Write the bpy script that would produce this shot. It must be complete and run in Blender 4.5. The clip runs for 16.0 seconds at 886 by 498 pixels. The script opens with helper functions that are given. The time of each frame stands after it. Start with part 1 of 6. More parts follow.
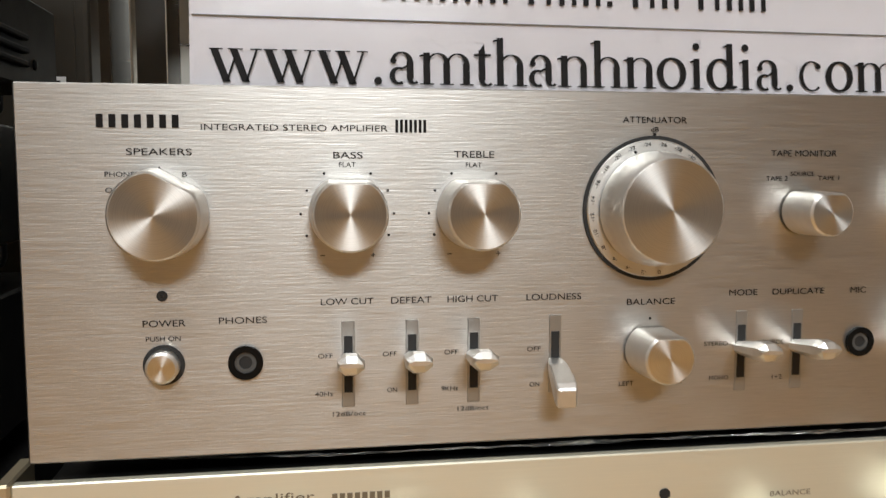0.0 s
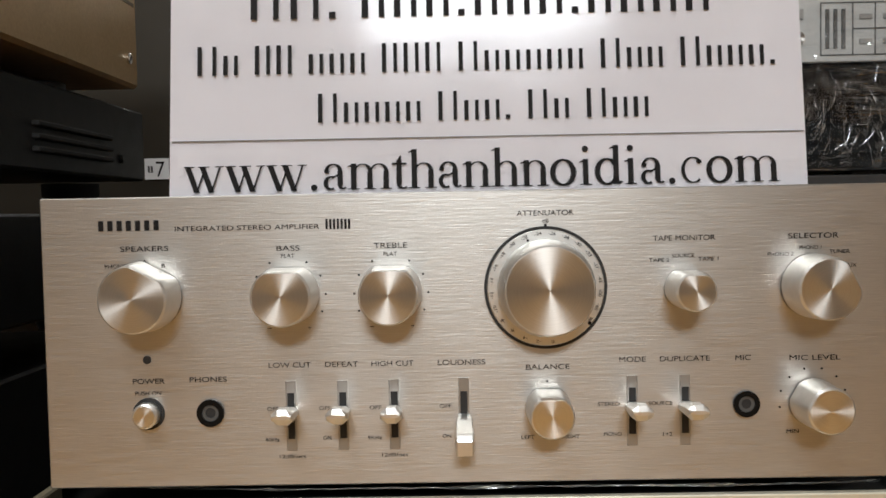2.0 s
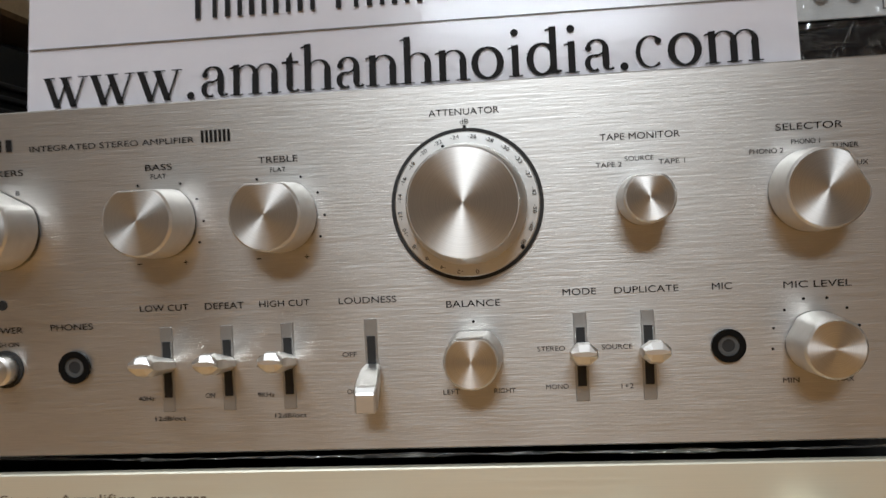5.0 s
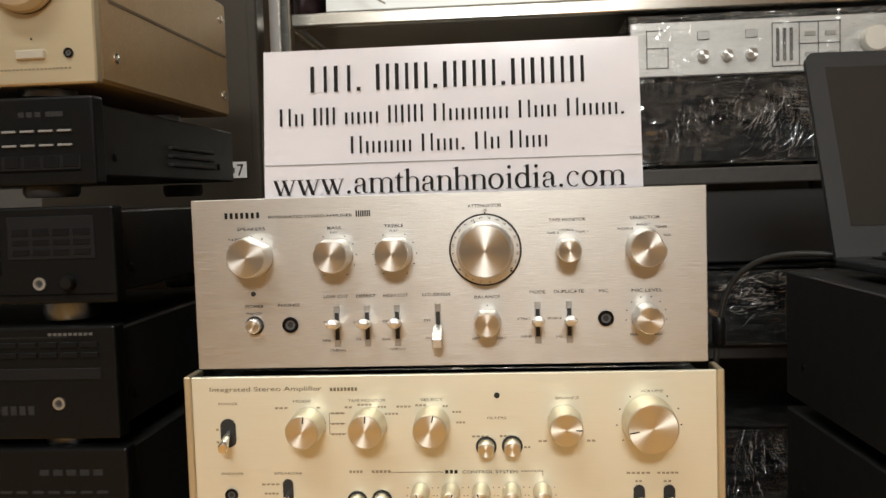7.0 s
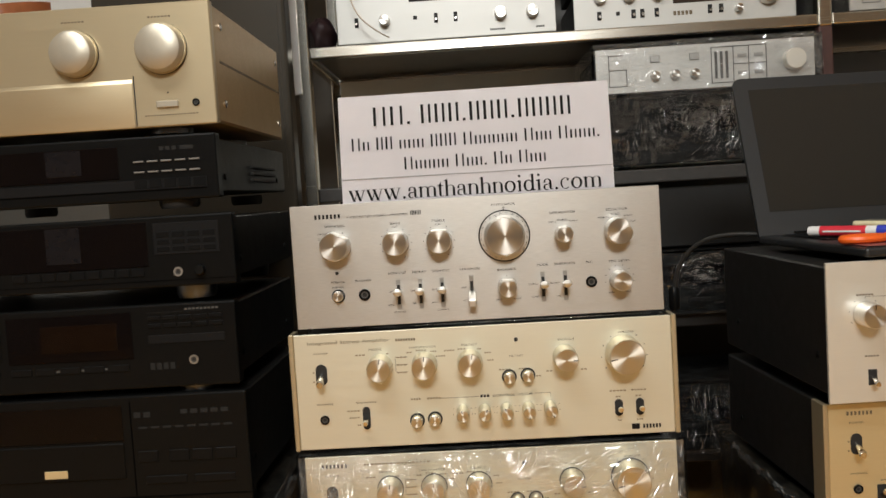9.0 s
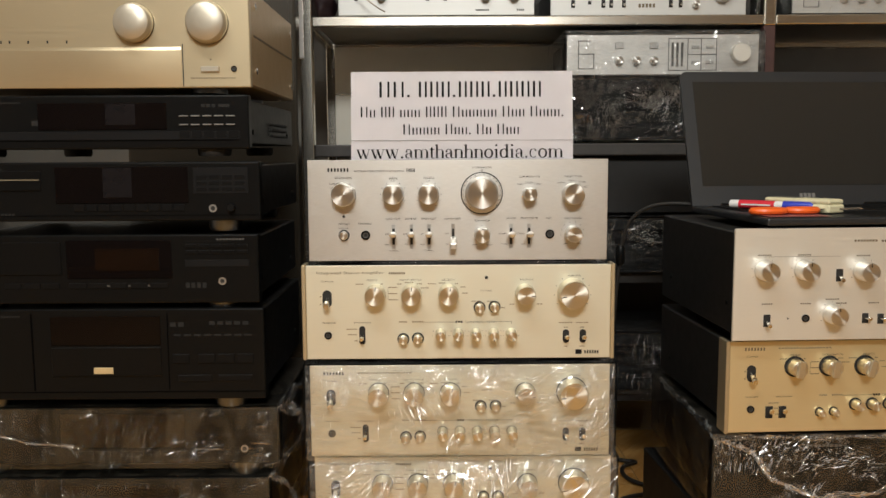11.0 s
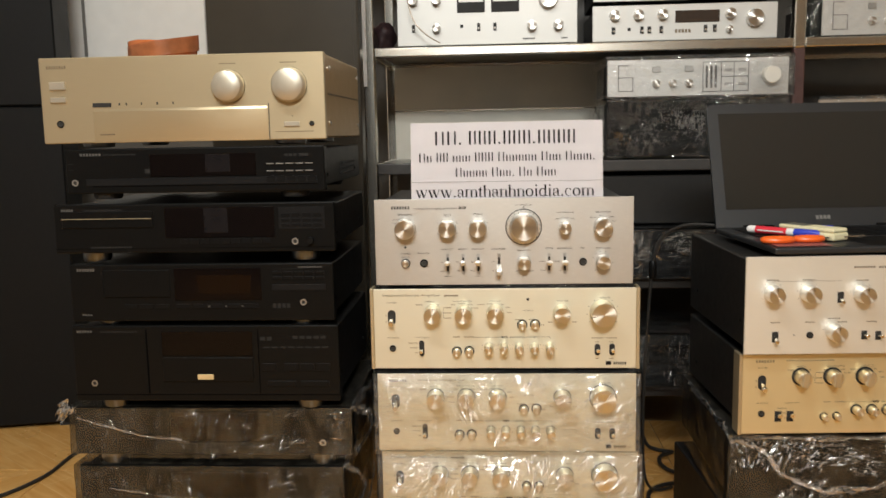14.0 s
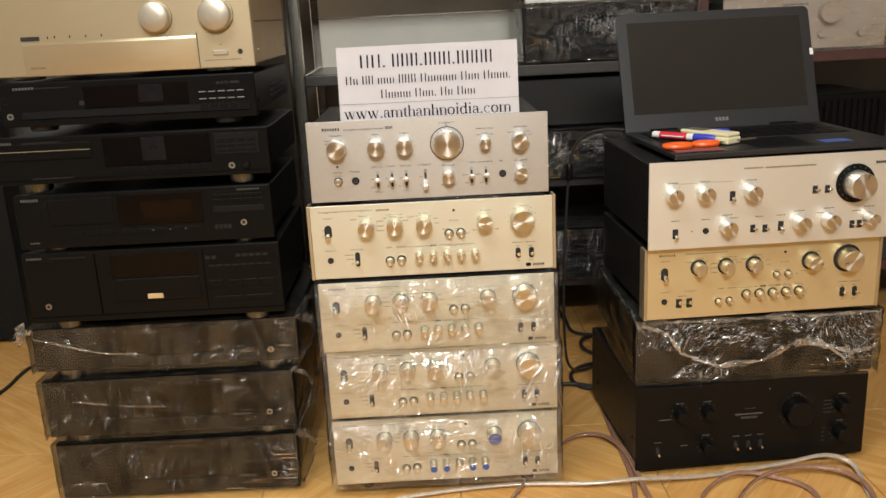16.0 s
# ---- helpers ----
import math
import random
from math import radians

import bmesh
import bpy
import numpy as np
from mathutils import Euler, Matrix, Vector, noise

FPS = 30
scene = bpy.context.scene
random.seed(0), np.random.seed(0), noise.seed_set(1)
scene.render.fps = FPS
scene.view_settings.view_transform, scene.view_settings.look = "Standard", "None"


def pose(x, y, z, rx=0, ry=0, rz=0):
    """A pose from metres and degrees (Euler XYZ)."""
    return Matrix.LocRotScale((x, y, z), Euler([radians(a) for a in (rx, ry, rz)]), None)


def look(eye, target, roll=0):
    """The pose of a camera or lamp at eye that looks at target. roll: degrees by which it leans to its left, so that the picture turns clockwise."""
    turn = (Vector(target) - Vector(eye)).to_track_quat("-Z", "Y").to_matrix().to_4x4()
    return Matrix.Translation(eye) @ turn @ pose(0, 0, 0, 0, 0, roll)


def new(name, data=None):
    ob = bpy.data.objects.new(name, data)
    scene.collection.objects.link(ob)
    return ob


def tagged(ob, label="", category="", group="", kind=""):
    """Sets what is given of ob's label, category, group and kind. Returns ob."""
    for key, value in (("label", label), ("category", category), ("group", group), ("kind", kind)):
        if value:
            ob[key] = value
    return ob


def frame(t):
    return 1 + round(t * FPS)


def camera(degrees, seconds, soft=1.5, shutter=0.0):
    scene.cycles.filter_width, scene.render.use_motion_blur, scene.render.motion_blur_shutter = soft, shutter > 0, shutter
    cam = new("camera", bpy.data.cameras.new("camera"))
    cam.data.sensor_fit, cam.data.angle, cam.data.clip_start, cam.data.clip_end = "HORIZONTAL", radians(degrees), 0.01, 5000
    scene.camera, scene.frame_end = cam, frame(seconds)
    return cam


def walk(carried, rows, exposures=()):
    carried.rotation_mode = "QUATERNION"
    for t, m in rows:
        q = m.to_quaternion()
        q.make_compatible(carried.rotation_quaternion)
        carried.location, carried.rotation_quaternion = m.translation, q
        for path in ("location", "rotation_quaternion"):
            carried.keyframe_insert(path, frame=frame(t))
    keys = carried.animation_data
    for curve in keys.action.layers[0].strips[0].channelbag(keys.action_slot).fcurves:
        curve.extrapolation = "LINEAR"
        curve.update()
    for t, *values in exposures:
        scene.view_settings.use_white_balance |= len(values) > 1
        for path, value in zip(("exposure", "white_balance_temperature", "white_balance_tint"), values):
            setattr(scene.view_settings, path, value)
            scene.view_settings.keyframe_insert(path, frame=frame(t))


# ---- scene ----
cam = camera(54.7, 16.0, shutter=0.3)
PATH = [
    (0, (-0.109, -0.34, 0.714), (0.207, 1.626, 0.523), 0.1),
    (0.5, (-0.104, -0.325, 0.717), (0.196, 1.646, 0.56), 0.9),
    (1, (-0.09, -0.332, 0.729), (0.188, 1.643, 0.578), 0.0),
    (1.5, (-0.055, -0.374, 0.74), (0.15, 1.611, 0.604), -0.4),
    (2, (-0.01, -0.421, 0.735), (-0.038, 1.577, 0.648), -1.1),
    (2.5, (0.056, -0.421, 0.723), (-0.085, 1.574, 0.676), -1.6),
    (3, (0.103, -0.41, 0.705), (-0.24, 1.56, 0.674), -1.3),
    (3.5, (0.148, -0.379, 0.692), (-0.188, 1.593, 0.663), -1.2),
    (4, (0.101, -0.329, 0.683), (-0.13, 1.657, 0.648), -2.5),
    (4.5, (0.067, -0.313, 0.68), (-0.153, 1.674, 0.659), -2.8),
    (7, (0.054, -0.711, 0.743), (-0.1, 1.279, 0.618), -1.8),
    (7.5, (0.051, -0.801, 0.751), (-0.068, 1.192, 0.627), -1.9),
    (8, (0.033, -0.871, 0.757), (-0.076, 1.123, 0.635), -1.2),
    (8.5, (0.005, -0.929, 0.753), (-0.105, 1.065, 0.643), -1.2),
    (9, (-0.003, -0.997, 0.748), (-0.073, 0.998, 0.623), -3.5),
    (11.5, (-0.03, -1.251, 0.756), (-0.024, 0.735, 0.517), 0.3),
    (12, (-0.032, -1.261, 0.77), (-0.052, 0.723, 0.519), 0.1),
    (12.5, (-0.029, -1.292, 0.792), (-0.085, 0.693, 0.553), -0.9),
    (13, (-0.033, -1.337, 0.816), (-0.128, 0.651, 0.621), 0.8),
    (13.5, (-0.024, -1.37, 0.823), (-0.165, 0.615, 0.62), 1.5),
    (14, (-0.008, -1.42, 0.855), (-0.137, 0.557, 0.585), -1.1),
    (14.5, (0.001, -1.452, 0.877), (-0.071, 0.514, 0.516), -2.5),
    (15, (0.012, -1.478, 0.882), (-0.021, 0.479, 0.472), -2.4),
    (15.5, (0.006, -1.507, 0.906), (0.0, 0.437, 0.434), -2.2),
    (16, (0.003, -1.523, 0.921), (0.022, 0.406, 0.39), -2.8),
]
walk(cam, [(t, look(eye, target, roll)) for t, eye, target, roll in PATH],
     [(0, -0.27, 5820, 10), (3.0, -0.33, 5700, 10), (3.5, -0.46, 5620, 10), (4.0, -0.50, 5560, 10), (4.5, -0.74, 5480, 10), (7, 0.0, 6150, 10), (8, 0.05, 6200, 10), (8.5, -0.25, 6200, 10), (9, -0.25, 6200, 10), (12.5, -0.08, 6300, 10), (16, 0.1, 6220, 10)])

# ---- light ----
world = bpy.data.worlds.new("room_world")
world.use_nodes = True
world.node_tree.nodes["Background"].inputs[0].default_value = (1.0, 0.9, 0.75, 1)
world.node_tree.nodes["Background"].inputs[1].default_value = 0.02
scene.world = world


def lamp_light(name, x, y, z, sx, sy, watts, colour, aim):
    d = bpy.data.lights.new(name, "AREA")
    d.shape, d.size, d.size_y, d.energy, d.color = "RECTANGLE", sx, sy, watts, colour
    ob = new(name, d)
    ob.matrix_world = look((x, y, z), aim)
    return ob


KEY = (0.98, 0.97, 0.90)
lamp_light("tube_light", 0.10, -2.9, 2.40, 1.0, 0.4, 78, KEY, (0.1, 0.0, 0.6))
# added fill lamp without a known source, brightens the left and the tops
lamp_light("tube_light", -0.5, -1.1, 2.56, 1.2, 0.25, 34, KEY, (-0.4, -0.7, 0))

# ---- materials ----


class Mat:
    """Small builder round one node material."""

    def __init__(self, name):
        self.m = bpy.data.materials.new(name)
        self.m.use_nodes = True
        self.t = self.m.node_tree
        self.n, self.l = self.t.nodes, self.t.links
        self.p = self.n["Principled BSDF"]
        self.co = self.n.new("ShaderNodeTexCoord")

    def set(self, **kw):
        for k, v in kw.items():
            self.p.inputs[k.replace("_", " ")].default_value = v
        return self

    def coords(self, scale=(1, 1, 1), rot=(0, 0, 0), space="Object"):
        mp = self.n.new("ShaderNodeMapping")
        mp.inputs["Scale"].default_value = scale
        mp.inputs["Rotation"].default_value = rot
        self.l.new(self.co.outputs[space], mp.inputs["Vector"])
        return mp.outputs[0]

    def noise(self, scale, vec=None, detail=3.0, distort=0.0):
        t = self.n.new("ShaderNodeTexNoise")
        t.inputs["Scale"].default_value, t.inputs["Detail"].default_value = scale, detail
        t.inputs["Distortion"].default_value = distort
        self.l.new(vec if vec is not None else self.co.outputs["Object"], t.inputs["Vector"])
        return t.outputs["Fac"]

    def ramp(self, fac, a, b, lo=0.3, hi=0.7):
        r = self.n.new("ShaderNodeValToRGB")
        r.color_ramp.elements[0].position, r.color_ramp.elements[1].position = lo, hi
        r.color_ramp.elements[0].color = (*a, 1) if len(a) == 3 else a
        r.color_ramp.elements[1].color = (*b, 1) if len(b) == 3 else b
        self.l.new(fac, r.inputs[0])
        return r.outputs[0]

    def mix(self, fac, a, b, kind="MIX"):
        x = self.n.new("ShaderNodeMixRGB")
        x.blend_type = kind
        for s, v in zip(x.inputs, (fac, a, b)):
            if isinstance(v, (int, float)):
                s.default_value = v
            elif isinstance(v, tuple):
                s.default_value = (*v, 1)
            else:
                self.l.new(v, s)
        return x.outputs[0]

    def scale_to(self, fac, lo, hi):
        r = self.n.new("ShaderNodeMapRange")
        r.inputs["To Min"].default_value, r.inputs["To Max"].default_value = lo, hi
        self.l.new(fac, r.inputs[0])
        return r.outputs[0]

    def link(self, out, name):
        self.l.new(out, self.p.inputs[name])
        return self

    def bump(self, fac, strength=0.2, dist=0.001):
        b = self.n.new("ShaderNodeBump")
        b.inputs["Strength"].default_value, b.inputs["Distance"].default_value = strength, dist
        self.l.new(fac, b.inputs["Height"])
        self.l.new(b.outputs[0], self.p.inputs["Normal"])
        return self


def plain(name, colour, rough=0.5, metal=0.0, grain=60.0, vary=0.12, bump=0.05, spec=0.5):
    m = Mat(name)
    f = m.noise(grain)
    g = m.noise(grain / 9)
    c = m.ramp(f, tuple(v * (1 - vary) for v in colour), tuple(min(1, v * (1 + vary)) for v in colour))
    m.link(m.mix(m.scale_to(g, 0, 0.35), c, tuple(v * (1 - 2 * vary) for v in colour)), "Base Color")
    m.link(m.scale_to(g, rough * 0.85, min(1, rough * 1.15)), "Roughness")
    m.set(Metallic=metal)
    m.p.inputs["Specular IOR Level"].default_value = spec
    if bump:
        m.bump(f, bump, 0.0006)
    return m.m


def brushed(name, colour, rough, metal=1.0, lines=0.25, aniso=0.75, strokes=22):
    """Metal brushed along x."""
    m = Mat(name)
    fine = m.noise(1.0, m.coords((strokes, 400, 2400)), 3)
    broad = m.noise(1.0, m.coords((strokes * 0.4, 60, 900)), 3)
    blot = m.noise(7)
    dip = 0.88 if lines > 0.2 else 0.965
    c = m.ramp(fine, tuple(v * dip for v in colour), colour, 0.3, 0.65)
    c = m.mix(m.scale_to(blot, 0, 0.12), c, tuple(v * 0.75 for v in colour))
    m.link(c, "Base Color")
    m.link(m.scale_to(broad, rough * 0.8, rough * 1.25), "Roughness")
    m.set(Metallic=metal, Anisotropic=aniso)
    t = m.n.new("ShaderNodeCombineXYZ")
    t.inputs[2].default_value = 1
    m.link(t.outputs[0], "Tangent")
    m.bump(m.mix(0.5, fine, broad), lines, 0.0004)
    return m.m


def spun(name, colour, rough=0.3):
    """Metal turned on a lathe: fine rings round the local y axis."""
    m = Mat(name)
    s = m.n.new("ShaderNodeVectorMath")
    s.operation = "MULTIPLY"
    s.inputs[1].default_value = (1, 0, 1)
    m.l.new(m.co.outputs["Object"], s.inputs[0])
    ln = m.n.new("ShaderNodeVectorMath")
    ln.operation = "LENGTH"
    m.l.new(s.outputs[0], ln.inputs[0])
    w = m.n.new("ShaderNodeTexNoise")
    w.noise_dimensions = "1D"
    w.inputs["Scale"].default_value = 2600
    m.l.new(ln.outputs["Value"], w.inputs["W"])
    m.link(m.ramp(w.outputs["Fac"], tuple(v * 0.88 for v in colour), colour), "Base Color")
    m.set(Metallic=1.0, Roughness=rough, Anisotropic=0.85)
    m.link(s.outputs[0], "Tangent")
    m.bump(w.outputs["Fac"], 0.06, 0.0002)
    return m.m


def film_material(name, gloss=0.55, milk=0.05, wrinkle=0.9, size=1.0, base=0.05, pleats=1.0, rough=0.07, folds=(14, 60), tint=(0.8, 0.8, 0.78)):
    """Thin clear film: flat stretches with sparse sharp creases."""
    m = Mat(name)

    def streaks(angle, long, fine, lo):
        n = m.noise(1.0, m.coords((long / size, 30, fine / size), (0, angle, 0)), 2, 0.6)
        return m.ramp(n, (0, 0, 0), (1, 1, 1), lo, lo + 0.10)

    w1 = streaks(0.55, 7, 75, 0.60)
    w2 = streaks(-0.9, 9, 110, 0.62)
    mask = m.ramp(m.noise(6 / size), (0, 0, 0), (1, 1, 1), 0.45, 0.62)
    soft = m.noise(7 / size, None, 2, 1.0)
    lines = m.mix(1.0, m.mix(0.5, w1, w2), mask, "MULTIPLY")
    h = m.mix(0.30, soft, lines)
    pleat = m.noise(1.0, m.coords((folds[0] / size, 20, folds[1] / size)), 3, 1.2)
    spot = m.ramp(m.noise(5 / size, m.coords((1, 1, 1.0)), 1), (0, 0, 0), (1, 1, 1), 0.48, 0.66)
    h = m.mix(pleats, h, m.mix(1.0, pleat, spot, "MULTIPLY"), "ADD")
    bp = m.n.new("ShaderNodeBump")
    bp.inputs["Strength"].default_value, bp.inputs["Distance"].default_value = wrinkle, 0.012
    m.l.new(h, bp.inputs["Height"])
    gl = m.n.new("ShaderNodeBsdfGlossy")
    gl.inputs["Roughness"].default_value = rough
    gl.inputs["Color"].default_value = (1, 1, 1, 1)
    m.l.new(bp.outputs[0], gl.inputs["Normal"])
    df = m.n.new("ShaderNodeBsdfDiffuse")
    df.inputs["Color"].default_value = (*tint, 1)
    tr = m.n.new("ShaderNodeBsdfTransparent")
    lw = m.n.new("ShaderNodeLayerWeight")
    lw.inputs["Blend"].default_value = 0.22
    m.l.new(bp.outputs[0], lw.inputs["Normal"])
    k = m.n.new("ShaderNodeMath")
    k.operation = "MULTIPLY_ADD"
    k.inputs[1].default_value, k.inputs[2].default_value = gloss, base
    m.l.new(lw.outputs["Fresnel"], k.inputs[0])
    m1 = m.n.new("ShaderNodeMixShader")
    # light and dark of the pleats is put into the milk and gloss
    layers = m.ramp(pleat, (0, 0, 0), (1, 1, 1), 0.40, 0.58)
    m.l.new(m.scale_to(layers, milk * 0.35, milk * 1.5), m1.inputs[0])
    m.l.new(m.scale_to(layers, base * 0.35, base * 1.5), k.inputs[2])
    m.l.new(tr.outputs[0], m1.inputs[1])
    m.l.new(df.outputs[0], m1.inputs[2])
    m2 = m.n.new("ShaderNodeMixShader")
    m.l.new(k.outputs[0], m2.inputs[0])
    m.l.new(m1.outputs[0], m2.inputs[1])
    m.l.new(gl.outputs[0], m2.inputs[2])
    m.l.new(m2.outputs[0], m.n["Material Output"].inputs[0])
    return m.m


SILVER = brushed("brushed_silver", (0.54, 0.515, 0.478), 0.385, 1.0, 0.44, 0.58, 90)
CHAMPAGNE = brushed("champagne_satin", (0.77, 0.735, 0.595), 0.45, 0.75, 0.05, 0.3)
PALE = brushed("pale_silver_satin", (0.86, 0.83, 0.75), 0.45, 0.7, 0.06, 0.3)
GOLD = brushed("gold_satin", (0.565, 0.475, 0.315), 0.40, 0.8, 0.03, 0.3)
DEEP = brushed("deep_champagne", (0.78, 0.65, 0.385), 0.45, 0.75, 0.05, 0.3)
# greyer than the panels: the shade in recessed lever slots is in this colour
SLOT_METAL = plain("slot_insert_metal", (0.40, 0.39, 0.37), 0.45, 1.0, 200, 0.06, 0.02)
SPUN = spun("spun_aluminium", (0.82, 0.79, 0.74))
SPUN_WARM = spun("spun_champagne", (0.83, 0.79, 0.70), 0.38)
DIAL = brushed("dial_metal", (0.74, 0.72, 0.68), 0.42, 1.0, 0.05, 0.0)
KNURL = plain("knob_side_metal", (0.80, 0.78, 0.74), 0.38, 1.0, 200, 0.05, 0.02)
KNURL_WARM = plain("knob_side_champagne", (0.74, 0.685, 0.55), 0.40, 1.0, 200, 0.05, 0.02)
PEARL = plain("gold_knob_paint", (0.50, 0.455, 0.37), 0.42, 0.7, 100, 0.03, 0.0)
INK = plain("black_print", (0.011, 0.0095, 0.009), 0.6, 0, 300, 0.1, 0, 0.1)
PALE_INK = plain("pale_print", (0.17, 0.16, 0.145), 0.6, 0, 300, 0.1, 0)
DIM_INK = plain("dim_print", (0.07, 0.066, 0.06), 0.6, 0, 300, 0.1, 0)
FAINT_INK = plain("faint_print", (0.022, 0.021, 0.02), 0.6, 0, 300, 0.1, 0, 0.1)
GAP_BLACK = plain("panel_gap", (0.002, 0.002, 0.002), 0.8, 0, 300, 0.1, 0, 0.02)
BROWN_INK = plain("brown_print", (0.16, 0.12, 0.07), 0.6, 0, 300, 0.1, 0)
SOFT_INK = plain("soft_brown_print", (0.30, 0.235, 0.14), 0.6, 0, 300, 0.1, 0)
HOLE = plain("dark_recess", (0.012, 0.011, 0.01), 0.7, 0, 200, 0.1, 0)
CASE = plain("black_steel_case", (0.0155, 0.0148, 0.014), 0.42, 0.0, 500, 0.2, 0.12, 0.2)
BLACK = plain("black_panel", (0.005, 0.005, 0.005), 0.36, 0.0, 300, 0.15, 0.02, 0.2)
BLACK_SATIN = plain("black_satin_plastic", (0.0050, 0.0049, 0.0048), 0.34, 0.0, 300, 0.15, 0.05, 0.13)
SMOKE = plain("smoked_window", (0.0042, 0.0028, 0.0027), 0.08, 0.0, 80, 0.1, 0, 0.16)
BROWN_WINDOW = plain("brown_display_window", (0.05, 0.036, 0.028), 0.15, 0.0, 80, 0.1, 0, 0.4)
# lighter grey paints the reflection seen in the players' display windows
REFLECTION_GREY = plain("display_reflection_grey", (0.0095, 0.0082, 0.0092), 0.15, 0.0, 80, 0.1, 0, 0.3)
RUBBER = plain("black_rubber", (0.015, 0.015, 0.015), 0.7, 0, 300, 0.2, 0.1)
FOOT = spun("foot_metal", (0.15, 0.155, 0.16), 0.28)
STEEL = brushed("rack_steel", (0.70, 0.66, 0.58), 0.25, 1.0, 0.1, 0.5)
PAPER = plain("white_paper", (0.80, 0.78, 0.76), 0.35, 0, 40, 0.02, 0.05)
CHROME = plain("bright_metal", (0.8, 0.77, 0.72), 0.18, 1.0, 100, 0.05, 0)
FILM = film_material("clear_film", 0.75, 0.065, 1.0, 0.55, 0.055, 1.0)
FILM_FOLD = film_material("bunched_film", 0.8, 0.07, 1.0, 0.4, 0.06)
# milky white in both crease materials stands in for lamp glints
FILM_CREASE = film_material("creased_film", 0.9, 0.20, 0.2, 0.4, 0.34, 0.0, 0.2)
FINE_CREASE = film_material("fine_film_crease", 0.9, 0.08, 0.2, 0.4, 0.16, 0.0, 0.2)
# brownish tint stands in for the warm floor reflected in the film
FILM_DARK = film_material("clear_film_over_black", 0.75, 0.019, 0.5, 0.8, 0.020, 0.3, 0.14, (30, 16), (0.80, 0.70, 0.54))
FILM_RACK = film_material("clear_film_on_rack", 0.8, 0.02, 1.0, 0.8, 0.06, 1.0)

# ---- mesh helpers ----


def mesh_of(bm, name, smooth=False):
    me = bpy.data.meshes.new(name)
    bmesh.ops.recalc_face_normals(bm, faces=bm.faces[:])
    bm.to_mesh(me)
    bm.free()
    if smooth:
        me.polygons.foreach_set("use_smooth", [True] * len(me.polygons))
        me.set_sharp_from_angle(angle=radians(35))
    return me


def part(name, bm, material, parent, label="", at=(0, 0, 0), smooth=False, turn=(0, 0, 0)):
    me = bm if isinstance(bm, bpy.types.Mesh) else mesh_of(bm, name, smooth)
    if not me.materials:
        me.materials.append(material)
    ob = new(name, me)
    ob.parent = parent
    ob.location = at
    ob.rotation_euler = [radians(a) for a in turn]
    return tagged(ob, label) if label else ob


def thing(name, label, category, at=(0, 0, 0), yaw=0.0, group="", kind="", tilt=0.0):
    ob = new(name)
    ob.location = at
    ob.rotation_euler = (0, radians(tilt), radians(yaw))
    return tagged(ob, label, category, group, kind)


def box(x0, x1, y0, y1, z0, z1, bevel=0.0, bm=None, seg=1):
    own = bm or bmesh.new()
    r = bmesh.ops.create_cube(own, size=1.0)
    for v in r["verts"]:
        v.co = Vector(((x0 + x1) / 2 + v.co.x * (x1 - x0), (y0 + y1) / 2 + v.co.y * (y1 - y0), (z0 + z1) / 2 + v.co.z * (z1 - z0)))
    if bevel:
        es = {e for v in r["verts"] for e in v.link_edges}
        bmesh.ops.bevel(own, geom=list(es), offset=bevel, segments=seg, affect="EDGES", profile=0.5)
    return own


def lathe(profile, n=40, bm=None, flat=0.0, c=(0, 0, 0)):
    """Turned solid round the y axis: profile is (radius, y) from the back to the front. flat: how far a flat cuts its top, as a share of the radius."""
    own = bm or bmesh.new()
    rings = []
    for r, y in profile:
        ring = []
        for i in range(n):
            a = 2 * math.pi * i / n
            x, z = r * math.sin(a), r * math.cos(a)
            if flat:
                z = min(z, r * (1 - flat))
            ring.append(own.verts.new((c[0] + x, c[1] + y, c[2] + z)))
        rings.append(ring)
    for a, b in zip(rings, rings[1:]):
        for i in range(n):
            own.faces.new((a[i], a[(i + 1) % n], b[(i + 1) % n], b[i]))
    own.faces.new(rings[0])
    own.faces.new(rings[-1])
    return own


def ring(r0, r1, y0, y1, n=32, bm=None, c=(0, 0, 0)):
    """A washer round the y axis."""
    own = bm or bmesh.new()
    loops = []
    for r, y in ((r0, y1), (r0, y0), (r1, y0), (r1, y1)):
        loops.append([own.verts.new((c[0] + r * math.sin(2 * math.pi * i / n), c[1] + y, c[2] + r * math.cos(2 * math.pi * i / n))) for i in range(n)])
    for k in range(4):
        a, b = loops[k], loops[(k + 1) % 4]
        for i in range(n):
            own.faces.new((a[i], a[(i + 1) % n], b[(i + 1) % n], b[i]))
    return own


PRINT = 0.0003


